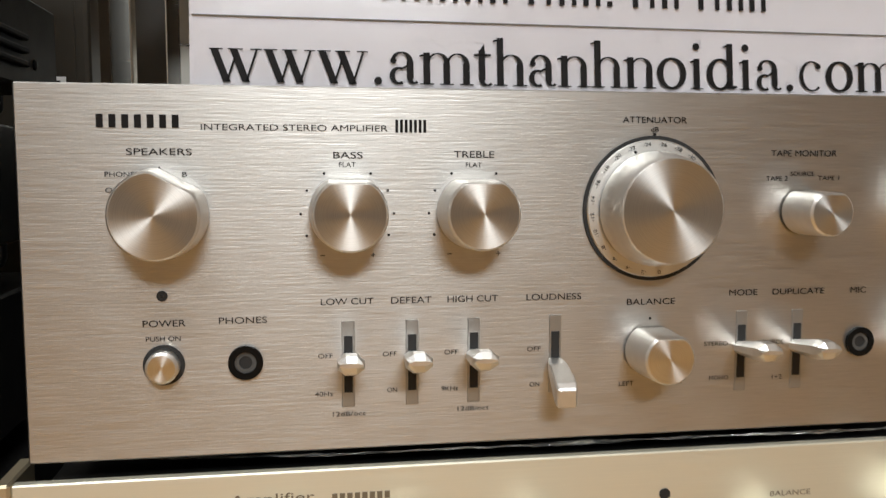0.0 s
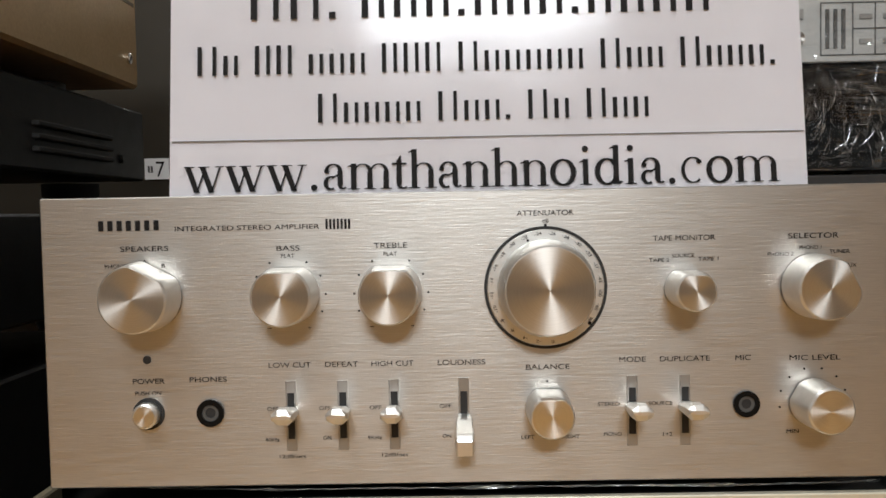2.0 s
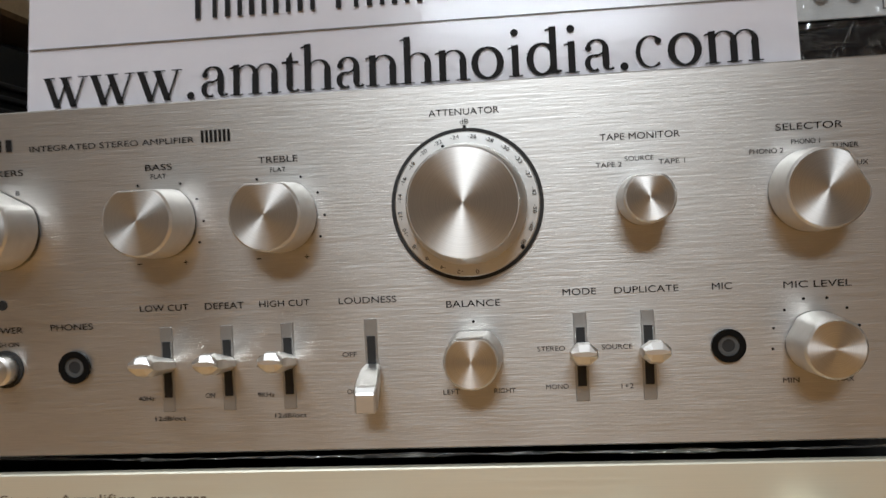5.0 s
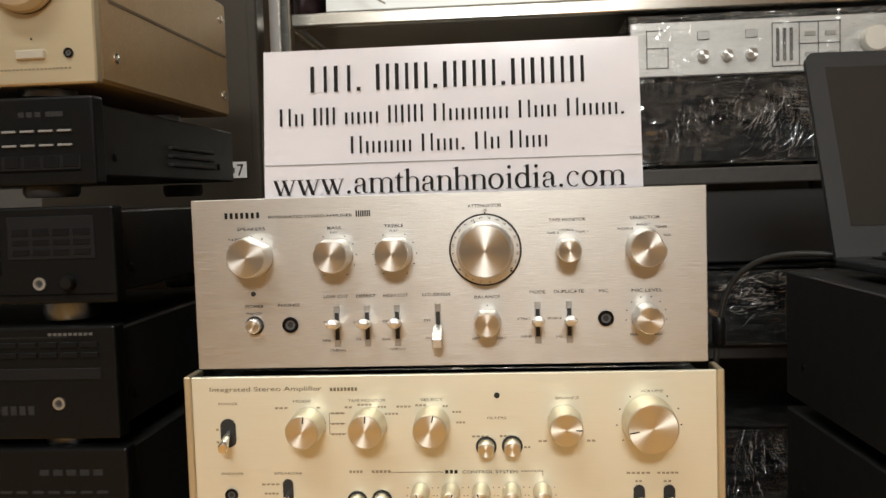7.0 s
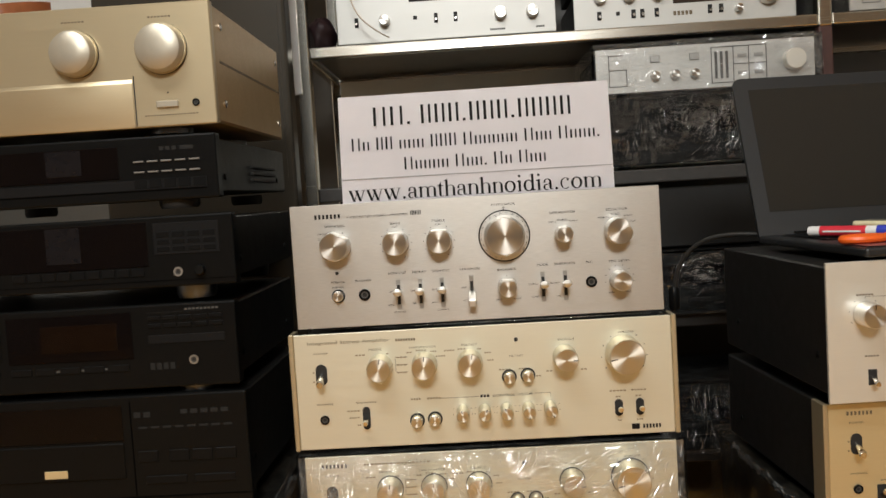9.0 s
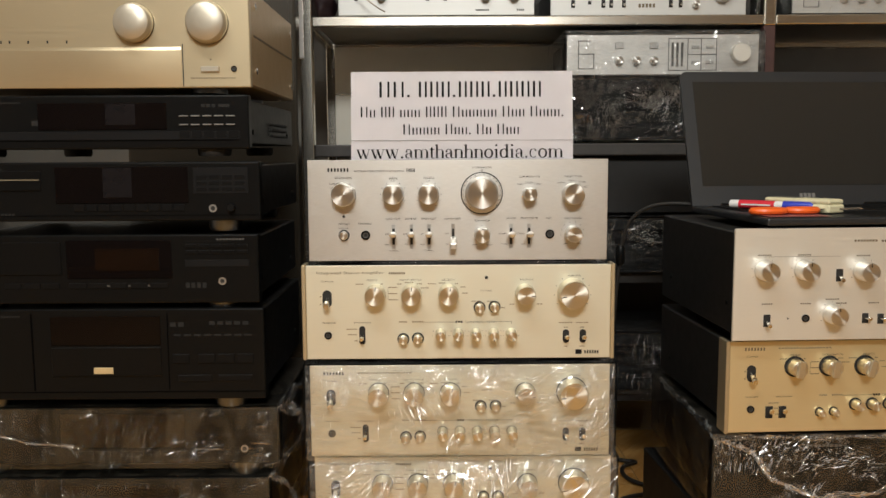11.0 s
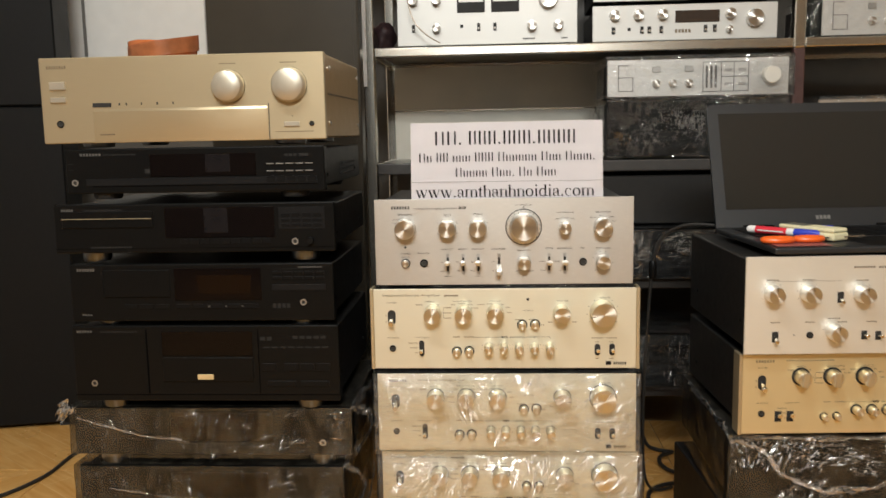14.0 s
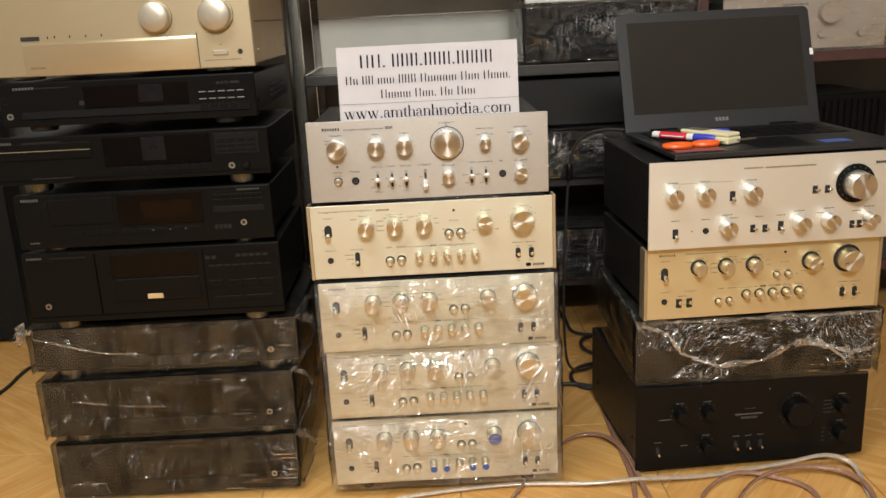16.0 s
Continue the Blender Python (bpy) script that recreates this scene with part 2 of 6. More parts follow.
def letters(parent, text, x0, x1, z0, z1, material=None, y=0.0, name="lettering", spin=0.0):
    """Printed words that fill the given box on a front panel."""
    cu = bpy.data.curves.new("words", "FONT")
    cu.body = text
    tmp = bpy.data.objects.new("words", cu)
    me = bpy.data.meshes.new_from_object(tmp)
    bpy.data.objects.remove(tmp)
    bpy.data.curves.remove(cu)
    n = len(me.vertices)
    co = np.empty(n * 3, dtype=np.float32)
    me.vertices.foreach_get("co", co)
    co = co.reshape(-1, 3)
    lo, hi = co.min(0), co.max(0)
    u = (co[:, 0] - lo[0]) / max(hi[0] - lo[0], 1e-6) - 0.5
    v = (co[:, 1] - lo[1]) / max(hi[1] - lo[1], 1e-6) - 0.5
    w, h = x1 - x0, z1 - z0
    s, c = math.sin(radians(spin)), math.cos(radians(spin))
    out = np.zeros((n, 3), dtype=np.float32)
    out[:, 0], out[:, 2] = u * w * c + v * h * s, -u * w * s + v * h * c
    me.vertices.foreach_set("co", out.ravel())
    me.materials.clear()
    return part(name, me, material or INK, parent, at=((x0 + x1) / 2, y - PRINT, (z0 + z1) / 2))


def bars(parent, x0, x1, z0, z1, count, material=None, y=0.0, fill=0.7, name="print_bar"):
    """Plain bars that stand for writing."""
    bm = bmesh.new()
    w = (x1 - x0) / count
    for i in range(count):
        a = x0 + w * i
        box(a, a + w * fill, y - PRINT, y - PRINT / 2, z0, z1, bm=bm)
    return part(name, bm, material or INK, parent)


def mark(parent, x, z, w, h, material=None, y=0.0, name="mark"):
    return part(name, box(-w / 2, w / 2, -PRINT, 0, -h / 2, h / 2), material or INK, parent, at=(x, y, z))


MESHES = {}


def dots(parent, x, z, r, angles, size=0.0011, material=None, y=0.0):
    if ("dot", size) not in MESHES:
        MESHES["dot", size] = {}
    for a in angles:
        me = MESHES["dot", size].get(material)
        if me is None:
            me = mesh_of(lathe([(size / 2, 0), (size / 2, -PRINT)], 10), "dot")
            me.materials.append(material or INK)
            MESHES["dot", size][material] = me
        part("dot", me, None, parent, at=(x + r * math.sin(radians(a)), y, z + r * math.cos(radians(a))))


def knob(parent, x, z, r, depth, flat=0.0, turn=0.0, y=0.0, face=None, side=None, pointer=False, taper=0.94, name="knob", gap=0.0012, rim=0.8):
    """A metal knob: dark collar, ribbed or plain body with a rounded rim, and a turned front face."""
    key = (name, round(r, 4), round(depth, 4), flat, taper, face, side, pointer, rim)
    if key not in MESHES:
        f = r * taper
        collar = mesh_of(lathe([(r * rim, 0), (r * rim, -gap)], 40), "collar", True)
        collar.materials.append(HOLE)
        body = mesh_of(lathe([(r, -gap), (r, -depth * 0.25), (f, -depth + 0.0008), (f - 0.0007, -depth)], 48, flat=flat), "body", True)
        body.materials.append(side or KNURL)
        cap = mesh_of(lathe([(f - 0.0008, -depth + 0.0004), (f - 0.0009, -depth - 0.0002)], 48, flat=flat * 0.97), "face", True)
        cap.materials.append(face or SPUN)
        ptr = None
        if pointer:
            ptr = mesh_of(box(-0.0005, 0.0005, -depth - 0.0005, -depth - 0.0001, f * 0.55, f * 0.95), "pointer")
            ptr.materials.append(INK)
        MESHES[key] = (collar, body, cap, ptr)
    collar, body, cap, ptr = MESHES[key]
    k = part(name, body, None, parent, at=(x, y, z), turn=(0, turn, 0))
    part("collar", collar, None, k)
    part("face", cap, None, k)
    if ptr:
        part("pointer", ptr, None, k)
    return k


def jack(parent, x, z, r, y=0.0, rim=None):
    """A headphone socket: ringed rim round a dark bore."""
    j = part("jack", ring(r * 0.62, r, 0.001, -0.0016), rim or BLACK_SATIN, parent, at=(x, y, z), smooth=True)
    part("inner_ring", ring(r * 0.38, r * 0.62, 0.001, -0.0008), DIM_INK, j)
    part("bore", lathe([(r * 0.4, 0.001), (r * 0.4, -0.0004)], 24), HOLE, j)
    return j


def lever(parent, x, z, y=0.0, h=0.035, up=0.003, long=0.026):
    """A slide slot with a surround greyed for the shade of its recess, and a bat-shaped metal lever."""
    s = part("lever_slot", box(-0.0026, 0.0026, -0.0004, 0.001, -h / 2, h / 2, 0.0002), SLOT_METAL, parent, at=(x, y, z))
    part("slot_opening", box(-0.0017, 0.0017, -0.0007, 0, -h / 2 + 0.006, h / 2 - 0.006), HOLE, s)
    bm = bmesh.new()
    lathe([(0.0036, 0), (0.0042, -long * 0.3), (0.0055, -long * 0.75), (0.0055, -long * 0.92), (0.0048, -long)], 8, bm)
    bmesh.ops.rotate(bm, verts=bm.verts[:], cent=(0, 0, 0), matrix=Matrix.Rotation(radians(22.5), 3, "Y"))
    for v in bm.verts:
        chisel = 0.85 if v.co.y > -long * 0.8 else (0.7 if v.co.y > -long * 0.95 else 0.2)
        v.co.z = v.co.z * chisel + up * (-v.co.y / long)
    part("lever", bm, KNURL, s, at=(0, 0, up * 0.5))
    return s


def long_lever(parent, x, z, y=0.0):
    s = part("lever_slot", box(-0.0026, 0.0026, -0.0004, 0.001, -0.0165, 0.0165, 0.0002), SLOT_METAL, parent, at=(x, y, z))
    part("slot_opening", box(-0.0017, 0.0017, -0.0007, 0, -0.012, 0.0095), HOLE, s)
    bm = bmesh.new()
    for y0, z0, w, h in ((0, -0.004, 0.003, 0.0025), (-0.006, -0.006, 0.004, 0.003), (-0.016, -0.0125, 0.0046, 0.0045), (-0.0185, -0.0145, 0.004, 0.004)):
        for sx, sz in ((-1, -1), (1, -1), (1, 1), (-1, 1)):
            bm.verts.new((sx * w, y0, z0 + sz * h + 0.0))
    bm.verts.ensure_lookup_table()
    for k in range(3):
        for i in range(4):
            a, b = 4 * k + i, 4 * k + (i + 1) % 4
            bm.faces.new([bm.verts[q] for q in (a, b, b + 4, a + 4)])
    bm.faces.new(bm.verts[0:4])
    bm.faces.new(bm.verts[12:16])
    bmesh.ops.bevel(bm, geom=bm.edges[:], offset=0.0006, segments=1, affect="EDGES")
    part("lever", bm, KNURL, s)
    return s


def toggle(parent, x, z, w, h, y=0.0, tip=0.0, rounded=True, length=0.017, horizontal=False):
    """A small toggle in a dark rounded slot."""
    if rounded:
        bm = bmesh.new()
        rim = [(w / 2 * math.cos(a), (h - w) / 2 * (1 if a < math.pi else -1) + w / 2 * math.sin(a)) for a in [math.pi * (i + 0.5) / 12 for i in range(24)]]
        back, front = ([bm.verts.new((x, yy, zz)) for x, zz in rim] for yy in (0.001, -0.0006))
        for i in range(24):
            bm.faces.new((back[i], back[(i + 1) % 24], front[(i + 1) % 24], front[i]))
        bm.faces.new(back)
        bm.faces.new(front)
    else:
        bm = box(-w / 2, w / 2, -0.0006, 0.001, -h / 2, h / 2)
    s = part("toggle_slot", bm, HOLE, parent, at=(x, y, z))
    b = lathe([(w * 0.20, 0), (w * 0.25, -length * 0.5), (w * 0.36, -length * 0.88), (w * 0.28, -length)], 14)
    for v in b.verts:
        k = -v.co.y / length
        if horizontal:
            v.co.x += tip * k
        else:
            v.co.z += tip * k
    part("bat", b, CHROME, s, smooth=True)
    return s


def push(parent, x, z, r, depth, y=0.0, face=None, well=1.28):
    """A round push button in a dark well."""
    b = part("push_button", lathe([(r, 0), (r, -depth + 0.0008), (r * 0.85, -depth)], 28), KNURL if face is None else KNURL_WARM, parent, at=(x, y, z), smooth=True)
    part("well", ring(r * 1.02, r * well, 0.001, -0.0007, 28), HOLE, b)
    part("face", lathe([(r * 0.84, -depth + 0.0003), (r * 0.82, -depth - 0.0002)], 28), face or SPUN, b, smooth=True)
    return b


def case_and_feet(parent, w, d, z0, z1, material=None, feet=True, inset=0.004, front=0.004, foot_h=0.014, foot_r=0.014, vents=False, foot_mat=None):
    """The folded steel body behind a front panel, with screws, slots and four feet."""
    body = part("body", box(-w / 2 + inset, w / 2 - inset, front, d, z0 + 0.004, z1 - 0.004, 0.002), material or CASE, parent)
    if vents:
        for i in range(14):
            x = -w * 0.36 + i * w * 0.055
            part("vent", box(x, x + 0.006, d * 0.3, d * 0.8, z1 - 0.0045, z1 - 0.0032), HOLE, body)
    for sx in (-1, 1):
        for yy in (0.12, 0.85):
            me = MESHES.setdefault("screw", None)
            if me is None:
                b = lathe([(0.004, 0), (0.004, -0.0012), (0.0028, -0.002)], 12)
                bmesh.ops.rotate(b, verts=b.verts[:], cent=(0, 0, 0), matrix=Matrix.Rotation(radians(90), 3, "Z"))
                me = MESHES["screw"] = mesh_of(b, "screw", True)
                me.materials.append(BLACK_SATIN)
            part("screw", me, None, body, at=(sx * (w / 2 - inset), d * yy, z0 + (z1 - z0) * 0.3), turn=(0, 0, 0 if sx > 0 else 180))
    if feet:
        for sx in (-1, 1):
            for yy in (0.022, d - 0.05):
                b = lathe([(foot_r, 0), (foot_r, -foot_h * 0.7), (foot_r * 0.9, -foot_h)], 28)
                bmesh.ops.rotate(b, verts=b.verts[:], cent=(0, 0, 0), matrix=Matrix.Rotation(radians(-90), 3, "X"))
                for v in b.verts:
                    v.co.z = -abs(v.co.z)
                part("foot", b, foot_mat or RUBBER, parent, at=(sx * (w / 2 - 0.055), yy + 0.01, z0 + 0.001), smooth=True)
    return body


def film(parent_label, at, w, d, h, material, seed, yaw=0.0, nx=70, nz=22, sag=0.004, tent=None, creases=420, big=1.0, lush=(), crease=None):
    """Crumpled clear film drawn round a box whose front lies at y = 0."""
    ob = thing("plastic_film", parent_label, "plastic wrap", at, yaw)
    rnd = random.Random(seed)
    bm = bmesh.new()
    off = Vector((rnd.uniform(0, 50), rnd.uniform(0, 50), rnd.uniform(0, 50)))

    def push_out(p, n):
        q = p + off
        a = noise.noise(Vector((q.x * 14, q.y * 14, q.z * 22)))
        b = abs(noise.noise(Vector((q.x * 45, q.y * 45, q.z * 30))))
        c = noise.noise(Vector((q.x * 110, q.y * 110, q.z * 70)))
        d = 0.002 + sag * (0.35 * a + 0.5 * b + 0.14 * c + 0.3)
        if tent and n.y < -0.5:
            v = min(max(p.z / h, 0.0), 1.0)
            for (v0, t0), (v1, t1) in zip(tent, tent[1:]):
                if v0 <= v <= v1:
                    k = (v - v0) / (v1 - v0)
                    lift = t0 + (t1 - t0) * k
            edge = min(1.0, (w / 2 + 0.003 - abs(p.x)) / 0.05)
            wave = noise.noise(Vector((q.x * 24, q.z * 14, 3.0)))
            d += lift * max(edge, 0.0) ** 0.7 * (0.76 + 0.46 * wave)
        return p + n * d

    def sheet(o, u, v, n, nu, nv, skip=None):
        g = [[bm.verts.new(push_out(o + u * (i / nu) + v * (j / nv), n)) for i in range(nu + 1)] for j in range(nv + 1)]
        for j in range(nv):
            for i in range(nu):
                if skip and skip(i / nu, j / nv):
                    continue
                bm.faces.new((g[j][i], g[j][i + 1], g[j + 1][i + 1], g[j + 1][i]))

    m = 0.003
    sheet(Vector((-w / 2 - m, -m, -m)), Vector((w + 2 * m, 0, 0)), Vector((0, 0, h + 2 * m)), Vector((0, -1, 0)), nx, nz)
    if d > 0:
        sheet(Vector((-w / 2 - m, -m, -m)), Vector((0, d, 0)), Vector((0, 0, h + 2 * m)), Vector((-1, 0, 0)), 40, nz)
        sheet(Vector((w / 2 + m, -m, -m)), Vector((0, d, 0)), Vector((0, 0, h + 2 * m)), Vector((1, 0, 0)), 40, nz)
        sheet(Vector((-w / 2 - m, -m, h + m)), Vector((w + 2 * m, 0, 0)), Vector((0, d, 0)), Vector((0, 0, 0.5)), nx, 30)
    bmesh.ops.remove_doubles(bm, verts=bm.verts[:], dist=0.0008)
    part("film_sheet", bm, material, ob, smooth=True)
    cb = bmesh.new()
    made = tries = 0
    while made < creases and tries < creases * 30:
        tries += 1
        x, z = rnd.uniform(-w / 2, w / 2), h * rnd.random()
        crowd = noise.noise(Vector((x * 13 + seed, z * 22, seed * 1.7))) + 0.30 * z / h - 0.10
        for u0, u1, v0, v1 in lush:
            if u0 < x / w + 0.5 < u1 and v0 < z / h < v1:
                crowd += 0.35
        if crowd < rnd.uniform(0.05, 0.5):
            continue
        ang = 1.2 + 2.2 * noise.noise(Vector((x * 5, z * 5, seed * 2.3))) + rnd.gauss(0.0, 0.3)
        ln = big * rnd.choice((0.003, 0.004, 0.006, 0.009, 0.014, 0.022)) * rnd.uniform(0.7, 1.3)
        wd = rnd.uniform(0.0002, 0.00048)
        # creases lean up towards the lamp, so that most of them glint
        lean, side, bend = math.tan(rnd.gauss(0.42, 0.28)), math.tan(rnd.gauss(0.0, 0.22)), rnd.uniform(-0.5, 0.5)
        q = push_out(Vector((x, -m, z)), Vector((0, -1, 0)))
        spine = []
        for k in range(4):
            t = k / 3 - 0.5
            a = ang + bend * t
            spine.append((ln * t * math.cos(a), min(ln * t * math.sin(a), h + 0.004 - z), a, 1 - (2 * t) ** 2 * 0.8))
        back = max(dz * lean + dx * side for dx, dz, a, fat in spine) + 0.0006
        rows = []
        for dx, dz, a, fat in spine:
            row = []
            for k in (-1, 0, 1):
                ex, ez = dx - math.sin(a) * wd * fat * k, dz + math.cos(a) * wd * fat * k
                row.append(cb.verts.new((x + ex, q.y - back + ez * lean + ex * side - (0.15 * wd if k == 0 else 0), z + ez)))
            rows.append(row)
        for r0, r1 in zip(rows, rows[1:]):
            for k in range(2):
                cb.faces.new((r0[k], r0[k + 1], r1[k + 1], r1[k]))
        made += 1
    tagged(part("film_creases", cb, crease or FILM_CREASE, ob), "creases in clear film, whitened and tilted to glint", "", "", "stuff")
    return ob

def ruffle(parent, points, width, seed, name="film_fold", steps=160, across=8, amp=1.25):
    """A bunched strip of film that follows a line of points."""
    pts = [Vector(p) for p in points]
    bm = bmesh.new()
    rows = []
    for k in range(steps + 1):
        f = k / steps * (len(pts) - 1)
        i = min(int(f), len(pts) - 2)
        a, b = pts[i], pts[i + 1]
        t = f - i
        t = t * t * (3 - 2 * t)
        p = a.lerp(b, t)
        row = []
        wide = width * (0.25 + 2.4 * abs(noise.noise(Vector((k * 0.05, seed, 0)))))
        for j in range(across + 1):
            u = j / across - 0.5
            n1 = noise.noise(Vector((k * 0.30, j * 0.9, seed))) + 0.4 * noise.noise(Vector((k * 0.05, 0, seed)))
            n2 = noise.noise(Vector((k * 0.30, j * 0.9, seed + 9)))
            row.append(bm.verts.new(p + Vector((0.25 * width * n1 * amp, -abs(width * 0.55 * n2) * amp, u * wide + 0.35 * width * n1 * amp))))
        rows.append(row)
    for r0, r1 in zip(rows, rows[1:]):
        for j in range(across):
            bm.faces.new((r0[j], r0[j + 1], r1[j + 1], r1[j]))
    return part(name, bm, FILM_FOLD, parent)


# ---- the room ----


def wall(name, x0, x1, y0, y1, z0, z1, mat):
    ob = new(name, mesh_of(box(x0, x1, y0, y1, z0, z1), name))
    ob.data.materials.append(mat)
    return tagged(ob, "plain painted wall put in to close the room", "wall", kind="structure")


WALL_PAINT = plain("cream_wall_paint", (0.56, 0.54, 0.51), 0.7, 0, 30, 0.05, 0.05)
GREY_PAINT = plain("grey_wall_paint", (0.11, 0.10, 0.085), 0.4, 0, 20, 0.08, 0.05)
CEIL_PAINT = plain("ceiling_paint", (0.72, 0.70, 0.66), 0.8, 0, 30, 0.04, 0.03)
# south, west and east walls and the ceiling are unseen, added to bounce fill
wall("wall_north", -2.6, 3.0, 1.42, 1.55, -0.1, 2.8, GREY_PAINT)
wall("wall_south", -2.6, 3.0, -4.55, -4.42, -0.1, 2.8, WALL_PAINT)
wall("wall_west", -2.73, -2.6, -4.42, 1.42, -0.1, 2.8, WALL_PAINT)
wall("wall_east", 3.0, 3.13, -4.42, 1.42, -0.1, 2.8, WALL_PAINT)
c = new("ceiling", mesh_of(box(-2.6, 3.0, -4.42, 1.42, 2.7, 2.8), "ceiling"))
c.data.materials.append(CEIL_PAINT)
tagged(c, "plain off-white ceiling, unseen, added to bounce light", "ceiling", kind="structure")


def floor_material():
    m = Mat("wood_print_tile")
    inf = m.n.new("ShaderNodeObjectInfo")
    va = m.n.new("ShaderNodeVectorMath")
    va.operation = "ADD"
    sc = m.n.new("ShaderNodeVectorMath")
    sc.operation = "SCALE"
    sc.inputs[3].default_value = 7.0
    m.l.new(inf.outputs["Random"], sc.inputs[0])
    m.l.new(m.co.outputs["Object"], va.inputs[0])
    m.l.new(sc.outputs[0], va.inputs[1])
    mp = m.n.new("ShaderNodeMapping")
    mp.inputs["Rotation"].default_value = (0, 0, radians(38))
    mp.inputs["Scale"].default_value = (1.0, 1.0, 1.0)
    m.l.new(va.outputs[0], mp.inputs["Vector"])
    br = m.n.new("ShaderNodeTexBrick")
    br.inputs["Scale"].default_value = 1.0
    br.inputs["Brick Width"].default_value, br.inputs["Row Height"].default_value = 0.33, 0.075
    br.inputs["Mortar Size"].default_value = 0.0016
    br.inputs["Color1"].default_value = (0.58, 0.285, 0.072, 1)
    br.inputs["Color2"].default_value = (0.71, 0.395, 0.122, 1)
    br.inputs["Mortar"].default_value = (0.72, 0.45, 0.18, 1)
    m.l.new(mp.outputs[0], br.inputs["Vector"])
    mg = m.n.new("ShaderNodeMapping")
    mg.inputs["Scale"].default_value = (3, 26, 1)
    m.l.new(mp.outputs[0], mg.inputs["Vector"])
    g = m.noise(2.2, mg.outputs[0], 5, 0.8)
    col = m.mix(0.5, br.outputs["Color"], m.ramp(g, (0.52, 0.26, 0.065), (0.74, 0.46, 0.17)))
    m.link(col, "Base Color")
    m.link(m.scale_to(m.noise(5), 0.16, 0.34), "Roughness")
    m.bump(m.noise(3, None, 2), 0.12, 0.01)
    return m.m


TILE = floor_material()
GROUT = plain("floor_grout", (0.42, 0.3, 0.14), 0.7, 0, 80, 0.1, 0.1)
floor = new("floor", mesh_of(box(-2.6, 3.0, -4.42, 1.42, -0.1, -0.0035), "floor"))
floor.data.materials.append(GROUT)
tagged(floor, "glossy floor tiles printed like orange wood parquet", "floor", kind="structure")

# ---- steel rack against the back wall ----
RACK_Y = 0.80


def tube(x0, x1, y0, y1, z0, z1, b=0.003):
    return box(x0, x1, y0, y1, z0, z1, b, seg=2)


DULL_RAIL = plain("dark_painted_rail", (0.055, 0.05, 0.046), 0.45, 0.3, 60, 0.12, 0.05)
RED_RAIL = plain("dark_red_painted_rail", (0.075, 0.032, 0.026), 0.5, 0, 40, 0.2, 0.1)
rack = thing("steel_rack", "stainless steel shelf rack loaded with stereo gear", "shelf rack", (0, RACK_Y, 0))
for px in (-0.334, 0.742, 1.82):
    for py in (0.0, 0.45):
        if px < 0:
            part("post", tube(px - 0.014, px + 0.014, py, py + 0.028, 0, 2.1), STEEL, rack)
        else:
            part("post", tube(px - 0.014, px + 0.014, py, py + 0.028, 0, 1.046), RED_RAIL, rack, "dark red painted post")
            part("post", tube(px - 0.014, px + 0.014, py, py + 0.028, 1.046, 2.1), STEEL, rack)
LEVELS = (0.17, 0.46, 0.765, 1.059, 1.42)
PLATE_DARK = plain("rack_shelf_plate", (0.2, 0.19, 0.17), 0.3, 0.6, 60, 0.1, 0.02)
for z in LEVELS:
    for xa, xb in ((-0.32, 0.728), (0.756, 1.806)):
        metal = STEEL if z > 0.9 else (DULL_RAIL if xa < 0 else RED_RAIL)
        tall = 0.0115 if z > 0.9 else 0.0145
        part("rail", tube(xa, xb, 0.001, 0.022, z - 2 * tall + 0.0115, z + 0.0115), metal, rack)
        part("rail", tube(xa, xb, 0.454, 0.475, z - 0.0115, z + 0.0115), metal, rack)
        part("shelf_plate", box(xa, xb, 0.022, 0.454, z + 0.003, z + 0.009), PLATE_DARK, rack)
    for px in (-0.334, 0.742, 1.82):
        part("side_rail", tube(px - 0.01, px + 0.01, 0.028, 0.45, z - 0.0115, z + 0.0105), STEEL, rack)

part("pale_strip", box(-0.357, -0.340, -0.006, 0.004, 0.975, 2.05, 0.001), PAPER, rack, "pale strip along the post")
SHEET = plain("pale_grey_sheet", (0.80, 0.77, 0.68), 0.32, 0.0, 8, 0.06, 0.02)
part("back_sheet", box(-0.316, 0.724, 0.40, 0.404, 0.775, 1.05), SHEET, rack, "pale grey sheet closing the rack's back")

part("sheet_seam", box(-0.316, 0.724, 0.397, 0.3995, 0.918, 0.922), STEEL, rack)

# ---- silver amplifier on the centre stack ----


